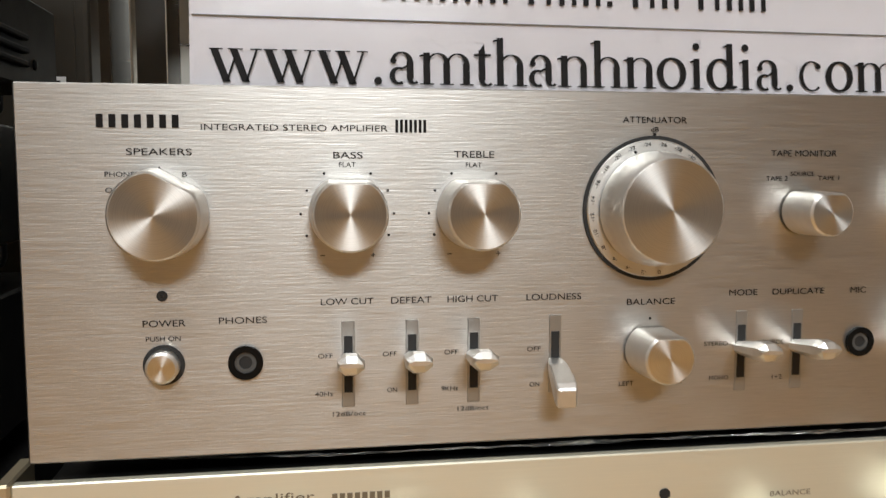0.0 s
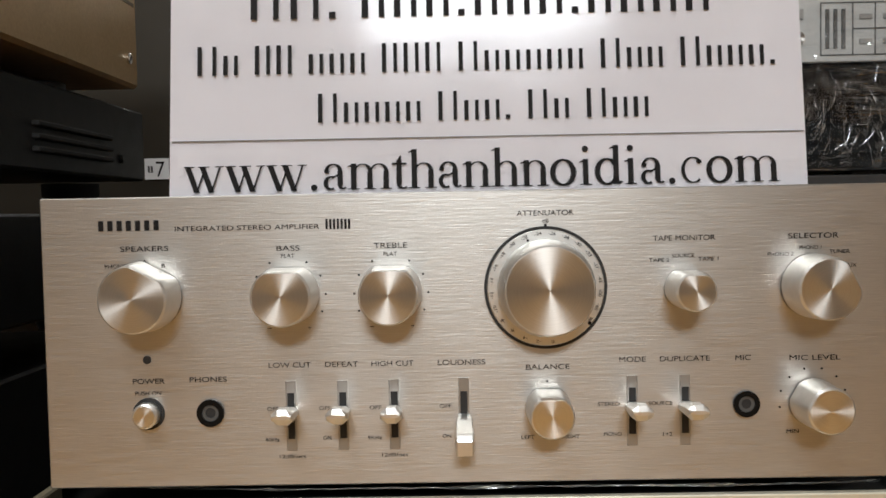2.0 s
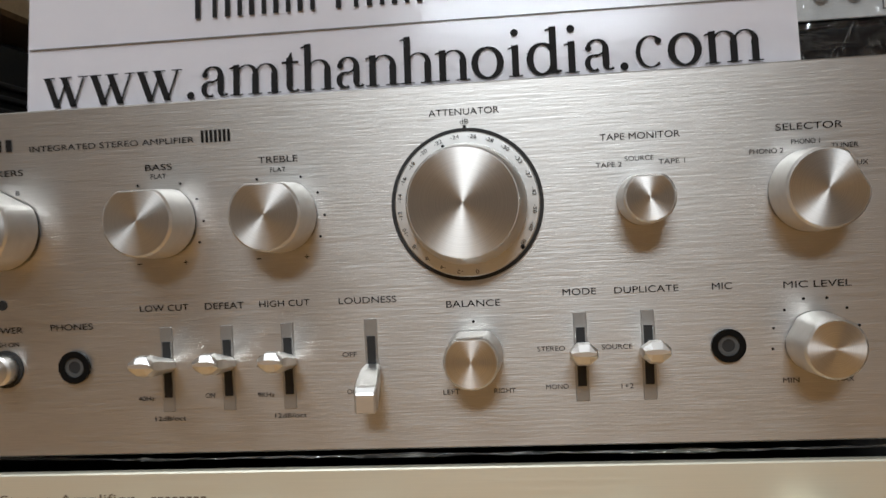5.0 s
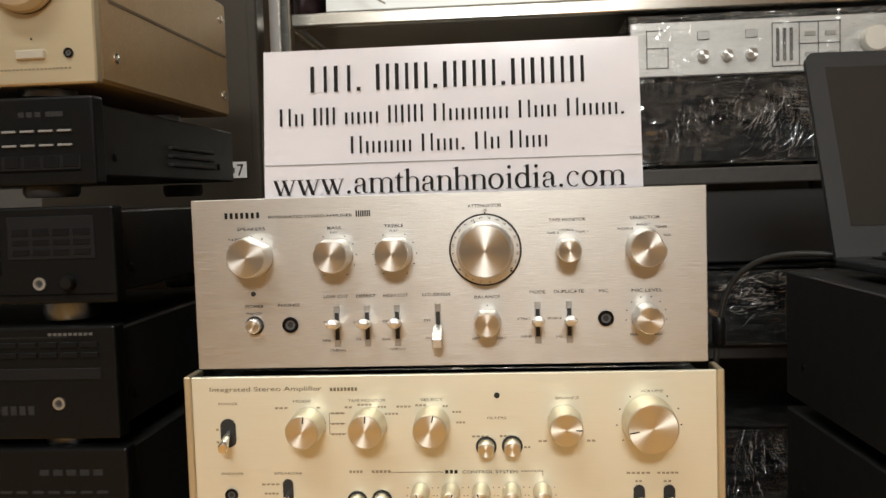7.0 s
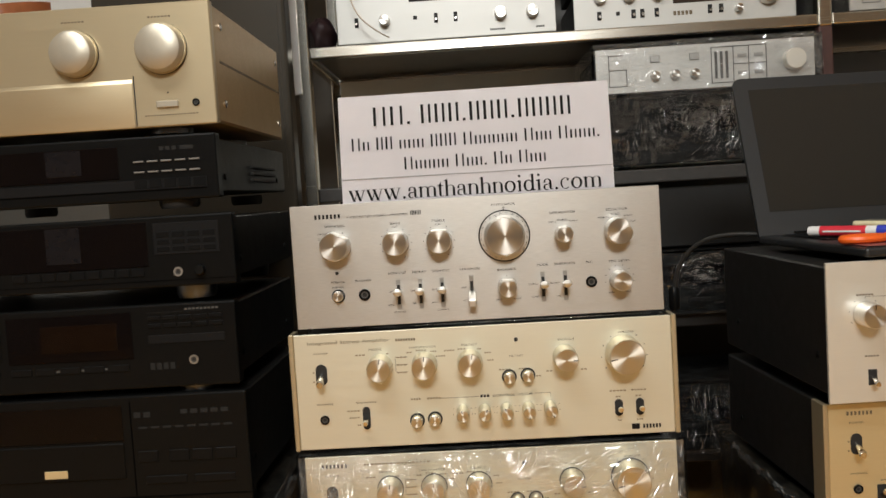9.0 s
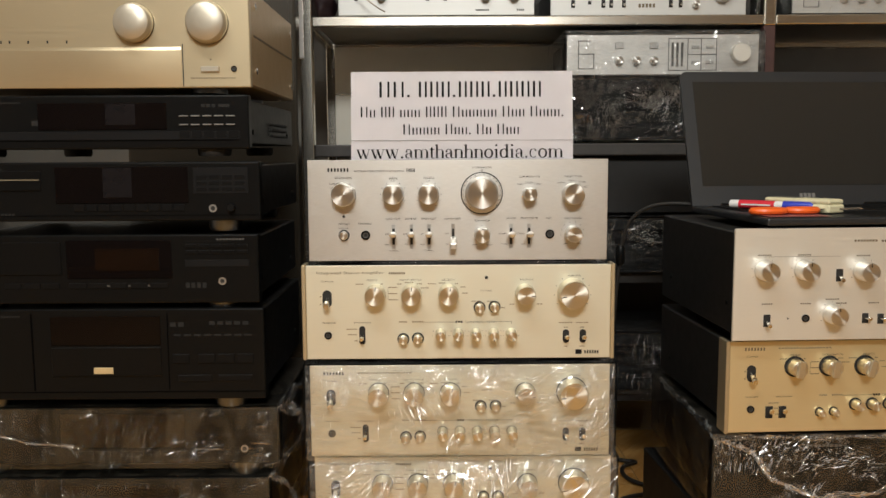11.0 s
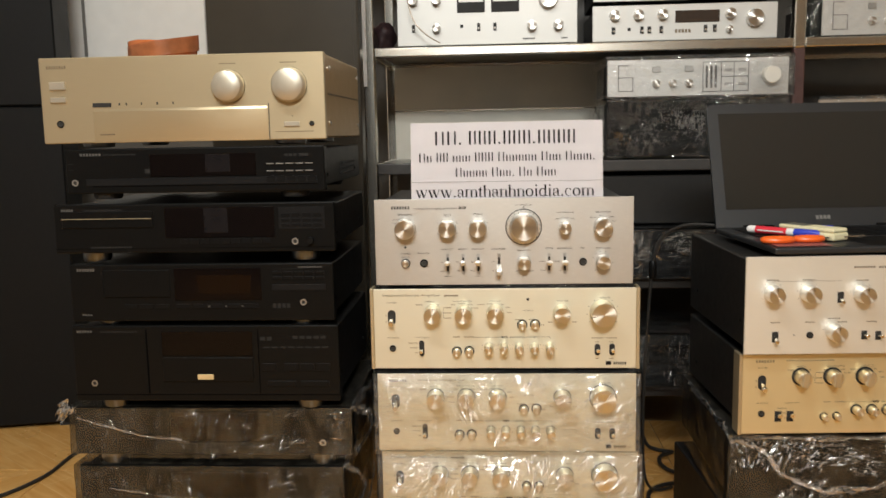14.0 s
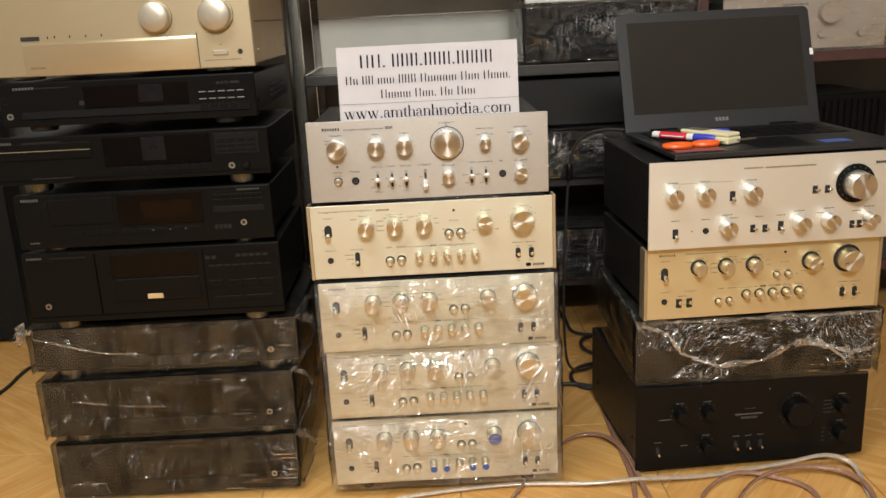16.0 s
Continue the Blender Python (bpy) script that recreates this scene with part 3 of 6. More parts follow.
def silver_amplifier():
    a = thing("stereo_amplifier", "brushed silver stereo amplifier with large attenuator knob", "amplifier", (0, 0, 0.6))
    Z = 0.6
    p = part("front_panel", box(-0.215, 0.215, 0, 0.005, 0, 0.145, 0.0006), SILVER, a, "horizontally brushed aluminium panel")
    case_and_feet(a, 0.424, 0.33, 0.002, 0.143, front=0.0055, foot_h=0.0085, vents=True)
    T = lambda s, x0, x1, zc, h, **k: letters(p, s, x0, x1, zc - Z - h / 2, zc - Z + h / 2, **k)
    bars(p, -0.186, -0.154, 0.1285, 0.1335, 7, fill=0.55)
    bars(p, -0.0735, -0.0605, 0.1275, 0.1325, 7, fill=0.6)
    T("INTEGRATED STEREO AMPLIFIER", -0.148, -0.0765, 0.729, 0.0024)
    H = 0.0026
    for s, x0, x1, z in (("SPEAKERS", -0.1755, -0.1515, 0.7195), ("BASS", -0.098, -0.0865, 0.7185), ("TREBLE", -0.05, -0.0335, 0.7190), ("ATTENUATOR", 0.0205, 0.0485, 0.7335),
                         ("TAPE MONITOR", 0.087, 0.1175, 0.72), ("SELECTOR", 0.153, 0.1775, 0.72), ("MIC LEVEL", 0.1535, 0.1785, 0.66), ("LOW CUT", -0.1035, -0.0825, 0.6605),
                         ("DEFEAT", -0.0755, -0.059, 0.6605), ("HIGH CUT", -0.0525, -0.0315, 0.6605), ("LOUDNESS", -0.0195, 0.004, 0.6605), ("BALANCE", 0.024, 0.0455, 0.6575),
                         ("MODE", 0.07, 0.083, 0.6605), ("DUPLICATE", 0.09, 0.1145, 0.6605), ("MIC", 0.127, 0.1345, 0.6605), ("POWER", -0.1715, -0.1555, 0.6535), ("PHONES", -0.143, -0.1245, 0.654)):
        T(s, x0, x1, z, H)
    h = 0.0019
    for s, x0, x1, z in (("PUSH ON", -0.1705, -0.1575, 0.6475), ("FLAT", -0.0958, -0.0892, 0.7148), ("FLAT", -0.0452, -0.0386, 0.7148), ("dB", 0.0328, 0.0362, 0.7296), ("PHONES", -0.1835, -0.1712, 0.711),
                         ("A", -0.1645, -0.1626, 0.713), ("B", -0.1552, -0.1535, 0.711), ("OFF", -0.1835, -0.1775, 0.705), ("TAPE 2", 0.085, 0.095, 0.7093), ("SOURCE", 0.0962, 0.1072, 0.7113),
                         ("TAPE 1", 0.109, 0.119, 0.7095), ("PHONO 2", 0.143, 0.1555, 0.7112), ("PHONO 1", 0.1585, 0.169, 0.7142), ("TUNER", 0.173, 0.183, 0.712), ("AUX", 0.18, 0.1862, 0.7052),
                         ("OFF", -0.1048, -0.099, 0.6387), ("40Hz", -0.1062, -0.099, 0.6232), ("12dB/oct", -0.0992, -0.086, 0.6147), ("OFF", -0.079, -0.0732, 0.6387), ("ON", -0.0772, -0.0732, 0.6238),
                         ("OFF", -0.0538, -0.048, 0.6387), ("9KHz", -0.055, -0.048, 0.6235), ("12dB/oct", -0.0482, -0.035, 0.6148), ("OFF", -0.019, -0.0132, 0.6388), ("ON", -0.0178, -0.0136, 0.6238),
                         ("LEFT", 0.0212, 0.0278, 0.6225), ("RIGHT", 0.0415, 0.05, 0.6225), ("STEREO", 0.0592, 0.07, 0.6385), ("MONO", 0.062, 0.0708, 0.6235), ("SOURCE", 0.0842, 0.096, 0.6385),
                         ("1+2", 0.0912, 0.0958, 0.623), ("MIN", 0.152, 0.158, 0.6235), ("MAX", 0.172, 0.178, 0.6235), ("-", -0.1035, -0.1015, 0.679), ("+", -0.0835, -0.0817, 0.679), ("-", -0.0527, -0.0507, 0.679), ("+", -0.0325, -0.0307, 0.679)):
        T(s, x0, x1, z, h if s not in "-+" else (0.0004 if s == "-" else 0.0018))
    for x in (-0.0925, -0.0418):
        dots(p, x, 0.0955, 0.0183, (-118, -90, -60, -30, 30, 60, 90, 118))
    dots(p, 0.165, 0.0385, 0.0165, (-100, -72, -44, -15, 15, 44, 72, 100))
    dots(p, 0.0345, 0.0503, 0.0, (0,))
    mark(p, 0.0345, 0.1272, 0.0012, 0.002)
    # the attenuator: dark ring, dial with its scale, knob
    ax, az = 0.0342, 0.0968
    part("dial_rim", ring(0.0288, 0.0302, 0.0008, -0.0010, 72), HOLE, p, at=(ax, 0, az), smooth=True)
    dial = part("dial", lathe([(0.0287, 0.0005), (0.0287, -0.0012), (0.0283, -0.0016), (0.0240, -0.0018)], 72), DIAL, p, "engraved silver dial", at=(ax, 0, az), smooth=True)
    for i, f in enumerate((0, 2, 4, 6, 8, 10, 12, 14, 16, 18, 20, 22, 24, 26, 28, 30, 33, 37, 42, 50, 60, 99)):
        s = "00" if f == 99 else ("-" + str(f) if f else "0")
        ang = 173.5 + i * 14.9
        rr = 0.0268
        w = 0.0014 if len(s) == 1 else (0.0022 if len(s) == 2 else 0.0034)
        cx, cz = rr * math.sin(radians(ang)), rr * math.cos(radians(ang))
        letters(dial, s, cx - w / 2, cx + w / 2, cz - 0.00075, cz + 0.00075, y=-0.0018, name="scale_figure", spin=ang if 270 <= ang % 360 or ang % 360 <= 90 else ang)
    dots(dial, 0, 0, 0.0248, (-20,), 0.0013, y=-0.0018)
    dots(dial, 0, 0, 0.0276, (130,), 0.0018, y=-0.0018)
    knob(p, ax, az, 0.0238, 0.0205, y=-0.001, taper=0.905, name="attenuator_knob", gap=0.002)
    # turned knobs with a flat
    FL = 0.16
    knob(p, -0.163, 0.0962, 0.0175, 0.021, FL, 28)
    knob(p, -0.0925, 0.0962, 0.0152, 0.022, FL, 0)
    knob(p, -0.0418, 0.0962, 0.0152, 0.022, FL, 0)
    knob(p, 0.1025, 0.0955, 0.0102, 0.022, FL, 0)
    knob(p, 0.165, 0.0955, 0.0158, 0.021, FL, 62)
    knob(p, 0.0345, 0.0372, 0.0112, 0.022, FL, 0)
    knob(p, 0.165, 0.038, 0.0118, 0.022, FL * 0.4, -60)
    for x in (-0.0928, -0.067, -0.0415, 0.0762, 0.1022):
        lever(p, x, 0.035, up=0.0035 if x < 0 else 0.003)
    long_lever(p, -0.007, 0.0365)
    push(p, -0.164, 0.0372, 0.0062, 0.007)
    jack(p, -0.133, 0.0372, 0.0068)
    jack(p, 0.1322, 0.0375, 0.0065)
    part("lamp_hole", ring(0.0008, 0.0021, 0.001, -0.0004, 20), HOLE, p, at=(-0.164, 0, 0.0642))
    part("lamp_lens", lathe([(0.0012, 0), (0.0006, -0.0004)], 12), HOLE, p, at=(-0.164, 0, 0.0642))
    return a


silver_amplifier()

# ---- champagne amplifiers ----


def champagne_amplifier(at, label, panel, fw=0.44, hh=0.137, ends=True, title=True, blue=False, yaw=0.0, mode2=False, logo_left=False):
    """An integrated amplifier with selectors, five tone knobs, push buttons and toggles. at: foot of the front panel's middle."""
    a = thing("stereo_amplifier", label, "amplifier", at, yaw, group="stacked champagne amplifiers")
    z0 = 0.457
    p = part("front_panel", box(-fw / 2, fw / 2, 0, 0.005, 0, hh, 0.0006), panel, a, "satin champagne aluminium panel")
    if ends:
        for s in (-1, 1):
            part("end_trim", box(s * fw / 2 if s > 0 else -fw / 2 - 0.006, fw / 2 + 0.006 if s > 0 else -fw / 2, -0.002, 0.03, -0.001, hh + 0.001, 0.001), GOLD, a, "gold anodised edge strip")
    case_and_feet(a, 0.436, 0.36, 0.002, hh - 0.003, front=0.0055, foot_h=0.0075 if at[2] > 0.1 else at[2])
    ink = BROWN_INK
    B = lambda x0, x1, zc, n, h=0.0022: bars(p, x0, x1, zc - z0 - h / 2, zc - z0 + h / 2, n, SOFT_INK, fill=0.72)
    face, side = SPUN_WARM, KNURL_WARM
    if title:
        letters(p, "Integrated Stereo Amplifier", -0.204, -0.107, 0.1235, 0.1285, ink)
        bars(p, -0.1, -0.076, 0.124, 0.127, 8, ink)
    else:
        bars(p, -0.2, -0.168, 0.123, 0.1275, 7, BROWN_INK if mode2 else INK, fill=0.5)
        B(-0.15, -0.07, 0.583, 18)
    letters(p, "POWER", -0.197, -0.18, 0.1130, 0.1152, ink)
    for s, x0, x1 in (("MODE", -0.132, -0.117), ("TAPE MONITOR", -0.085, -0.053), ("SELECT", -0.0235, -0.0045), ("BALANCE", 0.089, 0.108)):
        letters(p, s, x0, x1, 0.1145, 0.1168, ink)
    letters(p, "VOLUME", 0.158, 0.177, 0.1195, 0.1217, ink)
    letters(p, "FILTERS", 0.032, 0.048, 0.0985, 0.1005, ink)
    letters(p, "SPEAKERS", -0.151, -0.127, 0.0525, 0.0545, ink)
    letters(p, "PHONES", -0.197, -0.178, 0.0525, 0.0545, ink)
    letters(p, "CONTROL SYSTEM", 0.01, 0.056, 0.0525, 0.0550, INK)
    bars(p, -0.0045, 0.007, 0.0525, 0.0555, 3, INK)
    mark(p, -0.029, 0.0538, 0.046, 0.0005, ink)
    mark(p, 0.068, 0.0542, 0.018, 0.0005, ink)
    mark(p, 0.077, 0.0525, 0.0005, 0.004, ink)
    B(-0.086, -0.074, 0.5115, 4)
    B(-0.067, -0.05, 0.5115, 5)
    for x0, x1, zc, n in ((-0.148, -0.136, 0.567, 3), (-0.112, -0.108, 0.567, 1), (-0.106, -0.104, 0.554, 1), (-0.088, -0.081, 0.567, 2), (-0.077, -0.064, 0.569, 4), (-0.06, -0.052, 0.567, 3), (-0.054, -0.042, 0.561, 4),
                          (-0.1, -0.088, 0.562, 3), (-0.1, -0.088, 0.553, 3), (-0.1, -0.088, 0.544, 4), (-0.044, -0.031, 0.567, 4), (-0.028, -0.018, 0.568, 3), (-0.005, 0.0, 0.567, 2), (0.003, 0.011, 0.562, 3), (0.006, 0.014, 0.553, 3),
                          (0.019, 0.034, 0.541, 4), (0.042, 0.052, 0.541, 3), (0.062, 0.068, 0.5315, 2), (0.146, 0.166, 0.509, 5), (0.171, 0.189, 0.509, 5), (0.153, 0.159, 0.502, 2), (0.176, 0.183, 0.502, 2), (0.154, 0.159, 0.474, 2),
                          (0.176, 0.184, 0.474, 3), (-0.162, -0.146, 0.501, 4), (-0.16, -0.147, 0.493, 4), (-0.151, -0.146, 0.484, 2), (-0.2, -0.197, 0.549, 1), (-0.2, -0.197, 0.538, 1), (0.074, 0.082, 0.5365, 2), (0.114, 0.122, 0.5365, 2)):
        B(x0, x1, zc, n, 0.0016)
    mark(p, -0.1015, 0.0962, 0.0004, 0.018, ink)
    for dz in (0.105, 0.0962, 0.0873):
        mark(p, -0.0945, dz, 0.014, 0.0004, ink)
    dots(p, 0.1650, 0.0945, 0.0262, (-125, -95, -65, -35, 0, 35, 65, 95, 125), 0.0013)
    for i in range(5):
        dots(p, -0.0262 + i * 0.0256, 0.0355, 0.0115, (-100, -65, 65, 100), 0.001, BROWN_INK)
    lamp_hole = part("lamp_hole", ring(0.0009, 0.0024, 0.001, -0.0006, 20), HOLE, p, at=(0.0405, 0, 0.1185))
    part("lamp_lens", lathe([(0.0014, 0), (0.0008, -0.0005)], 12), HOLE, lamp_hole)
    ptr = True
    # wrapped units: the dark collar shows past the knob as its ring of shade
    rim = 0.8 if ends and not mode2 else (1.24 if mode2 else 1.06)
    ox, oz = (-0.0055, 0.003) if mode2 else (0.0, 0.0)
    for x, tn in ((-0.1195, 8), (-0.0675, 4), (-0.0142, 14)):
        if mode2:
            k = knob(p, x + ox, 0.0955 + oz, 0.0125, 0.02, 0.0, tn, face=face, side=side, name="selector_knob", rim=rim)
            part("grip", box(-0.005, 0.005, -0.0255, -0.019, -0.0125, 0.0125, 0.001), side, k)
        else:
            knob(p, x, 0.0955, 0.0148, 0.026, 0.0, tn, face=face, side=side, pointer=ptr, name="selector_knob", rim=rim)
    knob(p, 0.096 + ox, 0.0955 + oz, 0.0142, 0.026, 0.0, 92, face=BLUE_CAP if blue else face, side=side, pointer=ptr, name="balance_knob", rim=rim)
    knob(p, 0.1642 + ox * 0.6, 0.0958 + oz, 0.0215, 0.027, 0.0, -100, face=face, side=side, pointer=ptr, name="volume_knob", rim=rim)
    for i in range(5):
        knob(p, -0.0258 + i * 0.0255 + ox, 0.0372 + oz, 0.0076, 0.017 if mode2 else 0.026, 0.0, (-10, 25, -20, 180, 160)[i], face=BLUE_CAP if blue and i != 2 else face, side=side, pointer=ptr, name="tone_knob", rim=rim)
    for x, z in ((0.0305, 0.0752), (0.0522, 0.0758), (-0.0800, 0.0292), (-0.059, 0.0300)):
        push(p, x - (0.005 if mode2 else 0), z, 0.0054 if mode2 else 0.0068, 0.012, face=face)
    toggle(p, -0.1895, 0.0888, 0.0135, 0.025, tip=-0.009)
    if mode2:
        toggle(p, -0.161, 0.030, 0.011, 0.018, tip=0.004, rounded=False, length=0.012)
        toggle(p, -0.141, 0.030, 0.011, 0.018, tip=0.004, rounded=False, length=0.012)
    else:
        toggle(p, -0.1395, 0.035, 0.009, 0.027, tip=-0.003)
    toggle(p, 0.156, 0.032, 0.0095, 0.02, tip=0.001)
    toggle(p, 0.1805, 0.032, 0.0095, 0.02, tip=0.001)
    jack(p, -0.189, 0.035, 0.0055)
    if not logo_left:
        mark(p, 0.1745, 0.0088, 0.009, 0.0065, INK)
        bars(p, 0.183, 0.205, 0.0062, 0.0110, 6, INK, fill=0.6)
    return a


BLUE_CAP = plain("blue_knob_ring", (0.06, 0.11, 0.38), 0.4, 0.0, 100, 0.1, 0)
champagne_amplifier((0.0, -0.006, 0.457), "champagne gold stereo amplifier under the silver one", CHAMPAGNE)
champagne_amplifier((0.002, 0.0, 0.3085), "champagne amplifier wrapped in clear plastic film", CHAMPAGNE, ends=False, title=False)
champagne_amplifier((0.006, 0.002, 0.1695), "champagne amplifier wrapped in crinkled clear film", CHAMPAGNE, ends=False, title=True)
champagne_amplifier((0.005, 0.004, 0.0245), "lowest champagne amplifier with blue knob rings, wrapped in film", CHAMPAGNE, ends=False, title=False, blue=True)
film("clear plastic film wrapped round a champagne amplifier", (0.002, -0.002, 0.3085), 0.446, 0.38, 0.1365, FILM, 3, nx=110, nz=40, sag=0.0035, creases=460, big=1.1, lush=((0.0, 1.0, 0.88, 1.0), (0.25, 0.45, 0.5, 1.0), (0.55, 0.62, 0.2, 0.5), (0.9, 1.0, 0.6, 1.0)),
     tent=((0, 0.003), (0.14, 0.019), (0.36, 0.020), (0.48, 0.021), (0.62, 0.0265), (0.82, 0.0265), (0.93, 0.010), (1.0, 0.001)))
film("crinkled clear plastic film round a champagne amplifier", (0.006, -0.000, 0.1695), 0.448, 0.38, 0.1345, FILM, 8, nx=110, nz=40, sag=0.0035, creases=620, big=1.45, lush=((0.0, 1.0, 0.85, 1.0), (0.05, 0.45, 0.5, 1.0), (0.55, 0.72, 0.5, 1.0), (0.85, 1.0, 0.3, 1.0)),
     tent=((0, 0.003), (0.14, 0.019), (0.36, 0.020), (0.48, 0.021), (0.62, 0.0265), (0.82, 0.0265), (0.93, 0.010), (1.0, 0.001)))
film("clear plastic film round the lowest champagne amplifier", (0.005, 0.002, 0.022), 0.448, 0.38, 0.139, FILM, 12, nx=110, nz=40, sag=0.0035, creases=460, big=1.1, lush=((0.0, 1.0, 0.8, 1.0),),
     tent=((0, 0.003), (0.14, 0.019), (0.36, 0.020), (0.48, 0.021), (0.62, 0.0265), (0.82, 0.0265), (0.93, 0.010), (1.0, 0.001)))

scrap = thing("plastic_film", "scrap of clear film squeezed between two amplifiers", "plastic wrap", (0, 0, 0.5945))
ruffle(scrap, [(-0.19, 0.012, 0.0022), (-0.1, 0.004, 0.0022), (-0.02, 0.002, 0.0026), (0.06, 0.003, 0.0022), (0.13, 0.0, 0.0026), (0.2, 0.004, 0.0022)], 0.0016, 77, steps=150)

# ---- the paper sign behind the silver amplifier ----


def serif_line(text, width):
    """A line of upright serif letters with thick stems and thin joins, as one mesh: drawn in thousandths of the type size."""
    adv = {"w": 722, ".": 250, "a": 444, "m": 778, "t": 278, "h": 500, "n": 500, "o": 500, "i": 278, "d": 500, "c": 444}
    k = width / sum(adv[c] for c in text)
    bm = bmesh.new()
    pen = 0.0

    def quad(*pts):
        bm.faces.new([bm.verts.new(((pen + x) * k, 0, z * k)) for x, z in pts])

    def bar(x0, x1, z0, z1):
        quad((x0, z0), (x1, z0), (x1, z1), (x0, z1))

    def slant(x0, z0, x1, z1, w):
        quad((x0 - w / 2, z0), (x0 + w / 2, z0), (x1 + w / 2, z1), (x1 - w / 2, z1))

    def arc(cx, cz, rx, rz, a0, a1, thick=98, thin=34, grow=(1, 1)):
        n, last = 22, None
        for i in range(n + 1):
            t = radians(a0 + (a1 - a0) * i / n)
            w = (thin + (thick - thin) * abs(math.cos(t)) ** 1.4) * (grow[0] + (grow[1] - grow[0]) * i / n) / 2
            now = ((cx + (rx + w) * math.cos(t), cz + (rz + w) * math.sin(t)), (cx + (rx - w) * math.cos(t), cz + (rz - w) * math.sin(t)))
            if last:
                quad(last[0], now[0], now[1], last[1])
            last = now

    def disc(cx, cz, r):
        quad(*[(cx + r * math.cos(math.pi * i / 10), cz + r * math.sin(math.pi * i / 10)) for i in range(20)])

    def stem(x, top, flag=True, foot=True):
        bar(x - 7, x + 89, 0, top)
        if flag:
            quad((x - 62, top - 62), (x + 10, top - 48), (x + 82, top + 10), (x - 62, top - 40))
        if foot:
            bar(x - 58, x + 140, 0, 17)

    def arch(x0, x1):
        arc((x0 + x1) / 2 + 12, 300, (x1 - x0) / 2 - 12 + 4, 138, 168, 0, 82, 30, (0.35, 1))
        stem(x1 - 41, 305, False)

    for c in text:
        if c == "w":
            slant(78, 450, 245, -8, 102)
            slant(245, -8, 372, 380, 32)
            slant(335, 450, 500, -8, 102)
            slant(500, -8, 650, 450, 32)
            for a, b in ((14, 198), (262, 462), (560, 712)):
                bar(a, b, 433, 450)
        elif c == ".":
            disc(125, 43, 55)
        elif c == "n" or c == "h":
            stem(76, 683 if c == "h" else 450)
            arch(117, 405)
        elif c == "m":
            stem(76, 450)
            arch(117, 400)
            arch(400, 682)
        elif c == "i":
            stem(98, 450)
            disc(137, 630, 54)
        elif c == "o":
            arc(250, 225, 180, 218, 0, 360)
        elif c == "c":
            arc(240, 225, 172, 218, 48, 312, 84, 26, (0.8, 0.75))
            disc(345, 372, 44)
        elif c == "d":
            arc(232, 225, 168, 218, 40, 330)
            bar(338, 434, 10, 683)
            quad((283, 621), (355, 635), (427, 693), (283, 643))
            quad((427, 0), (500, 34), (500, 54), (427, 62))
        elif c == "a":
            arc(205, 322, 120, 122, 178, 0, 80, 28, (0.7, 1))
            disc(92, 330, 44)
            bar(278, 372, 75, 325)
            arc(170, 118, 96, 108, 62, 300, 78, 30)
            quad((215, 205), (300, 245), (300, 285), (205, 228))
            arc(382, 80, 56, 62, 180, 320, 82, 34, (1, 0.6))
        elif c == "t":
            bar(82, 176, 75, 500)
            quad((88, 480), (168, 500), (168, 580), (150, 580))
            bar(13, 262, 416, 450)
            arc(206, 78, 78, 72, 180, 318, 80, 34, (1, 0.6))
        pen += adv[c]
    return bm


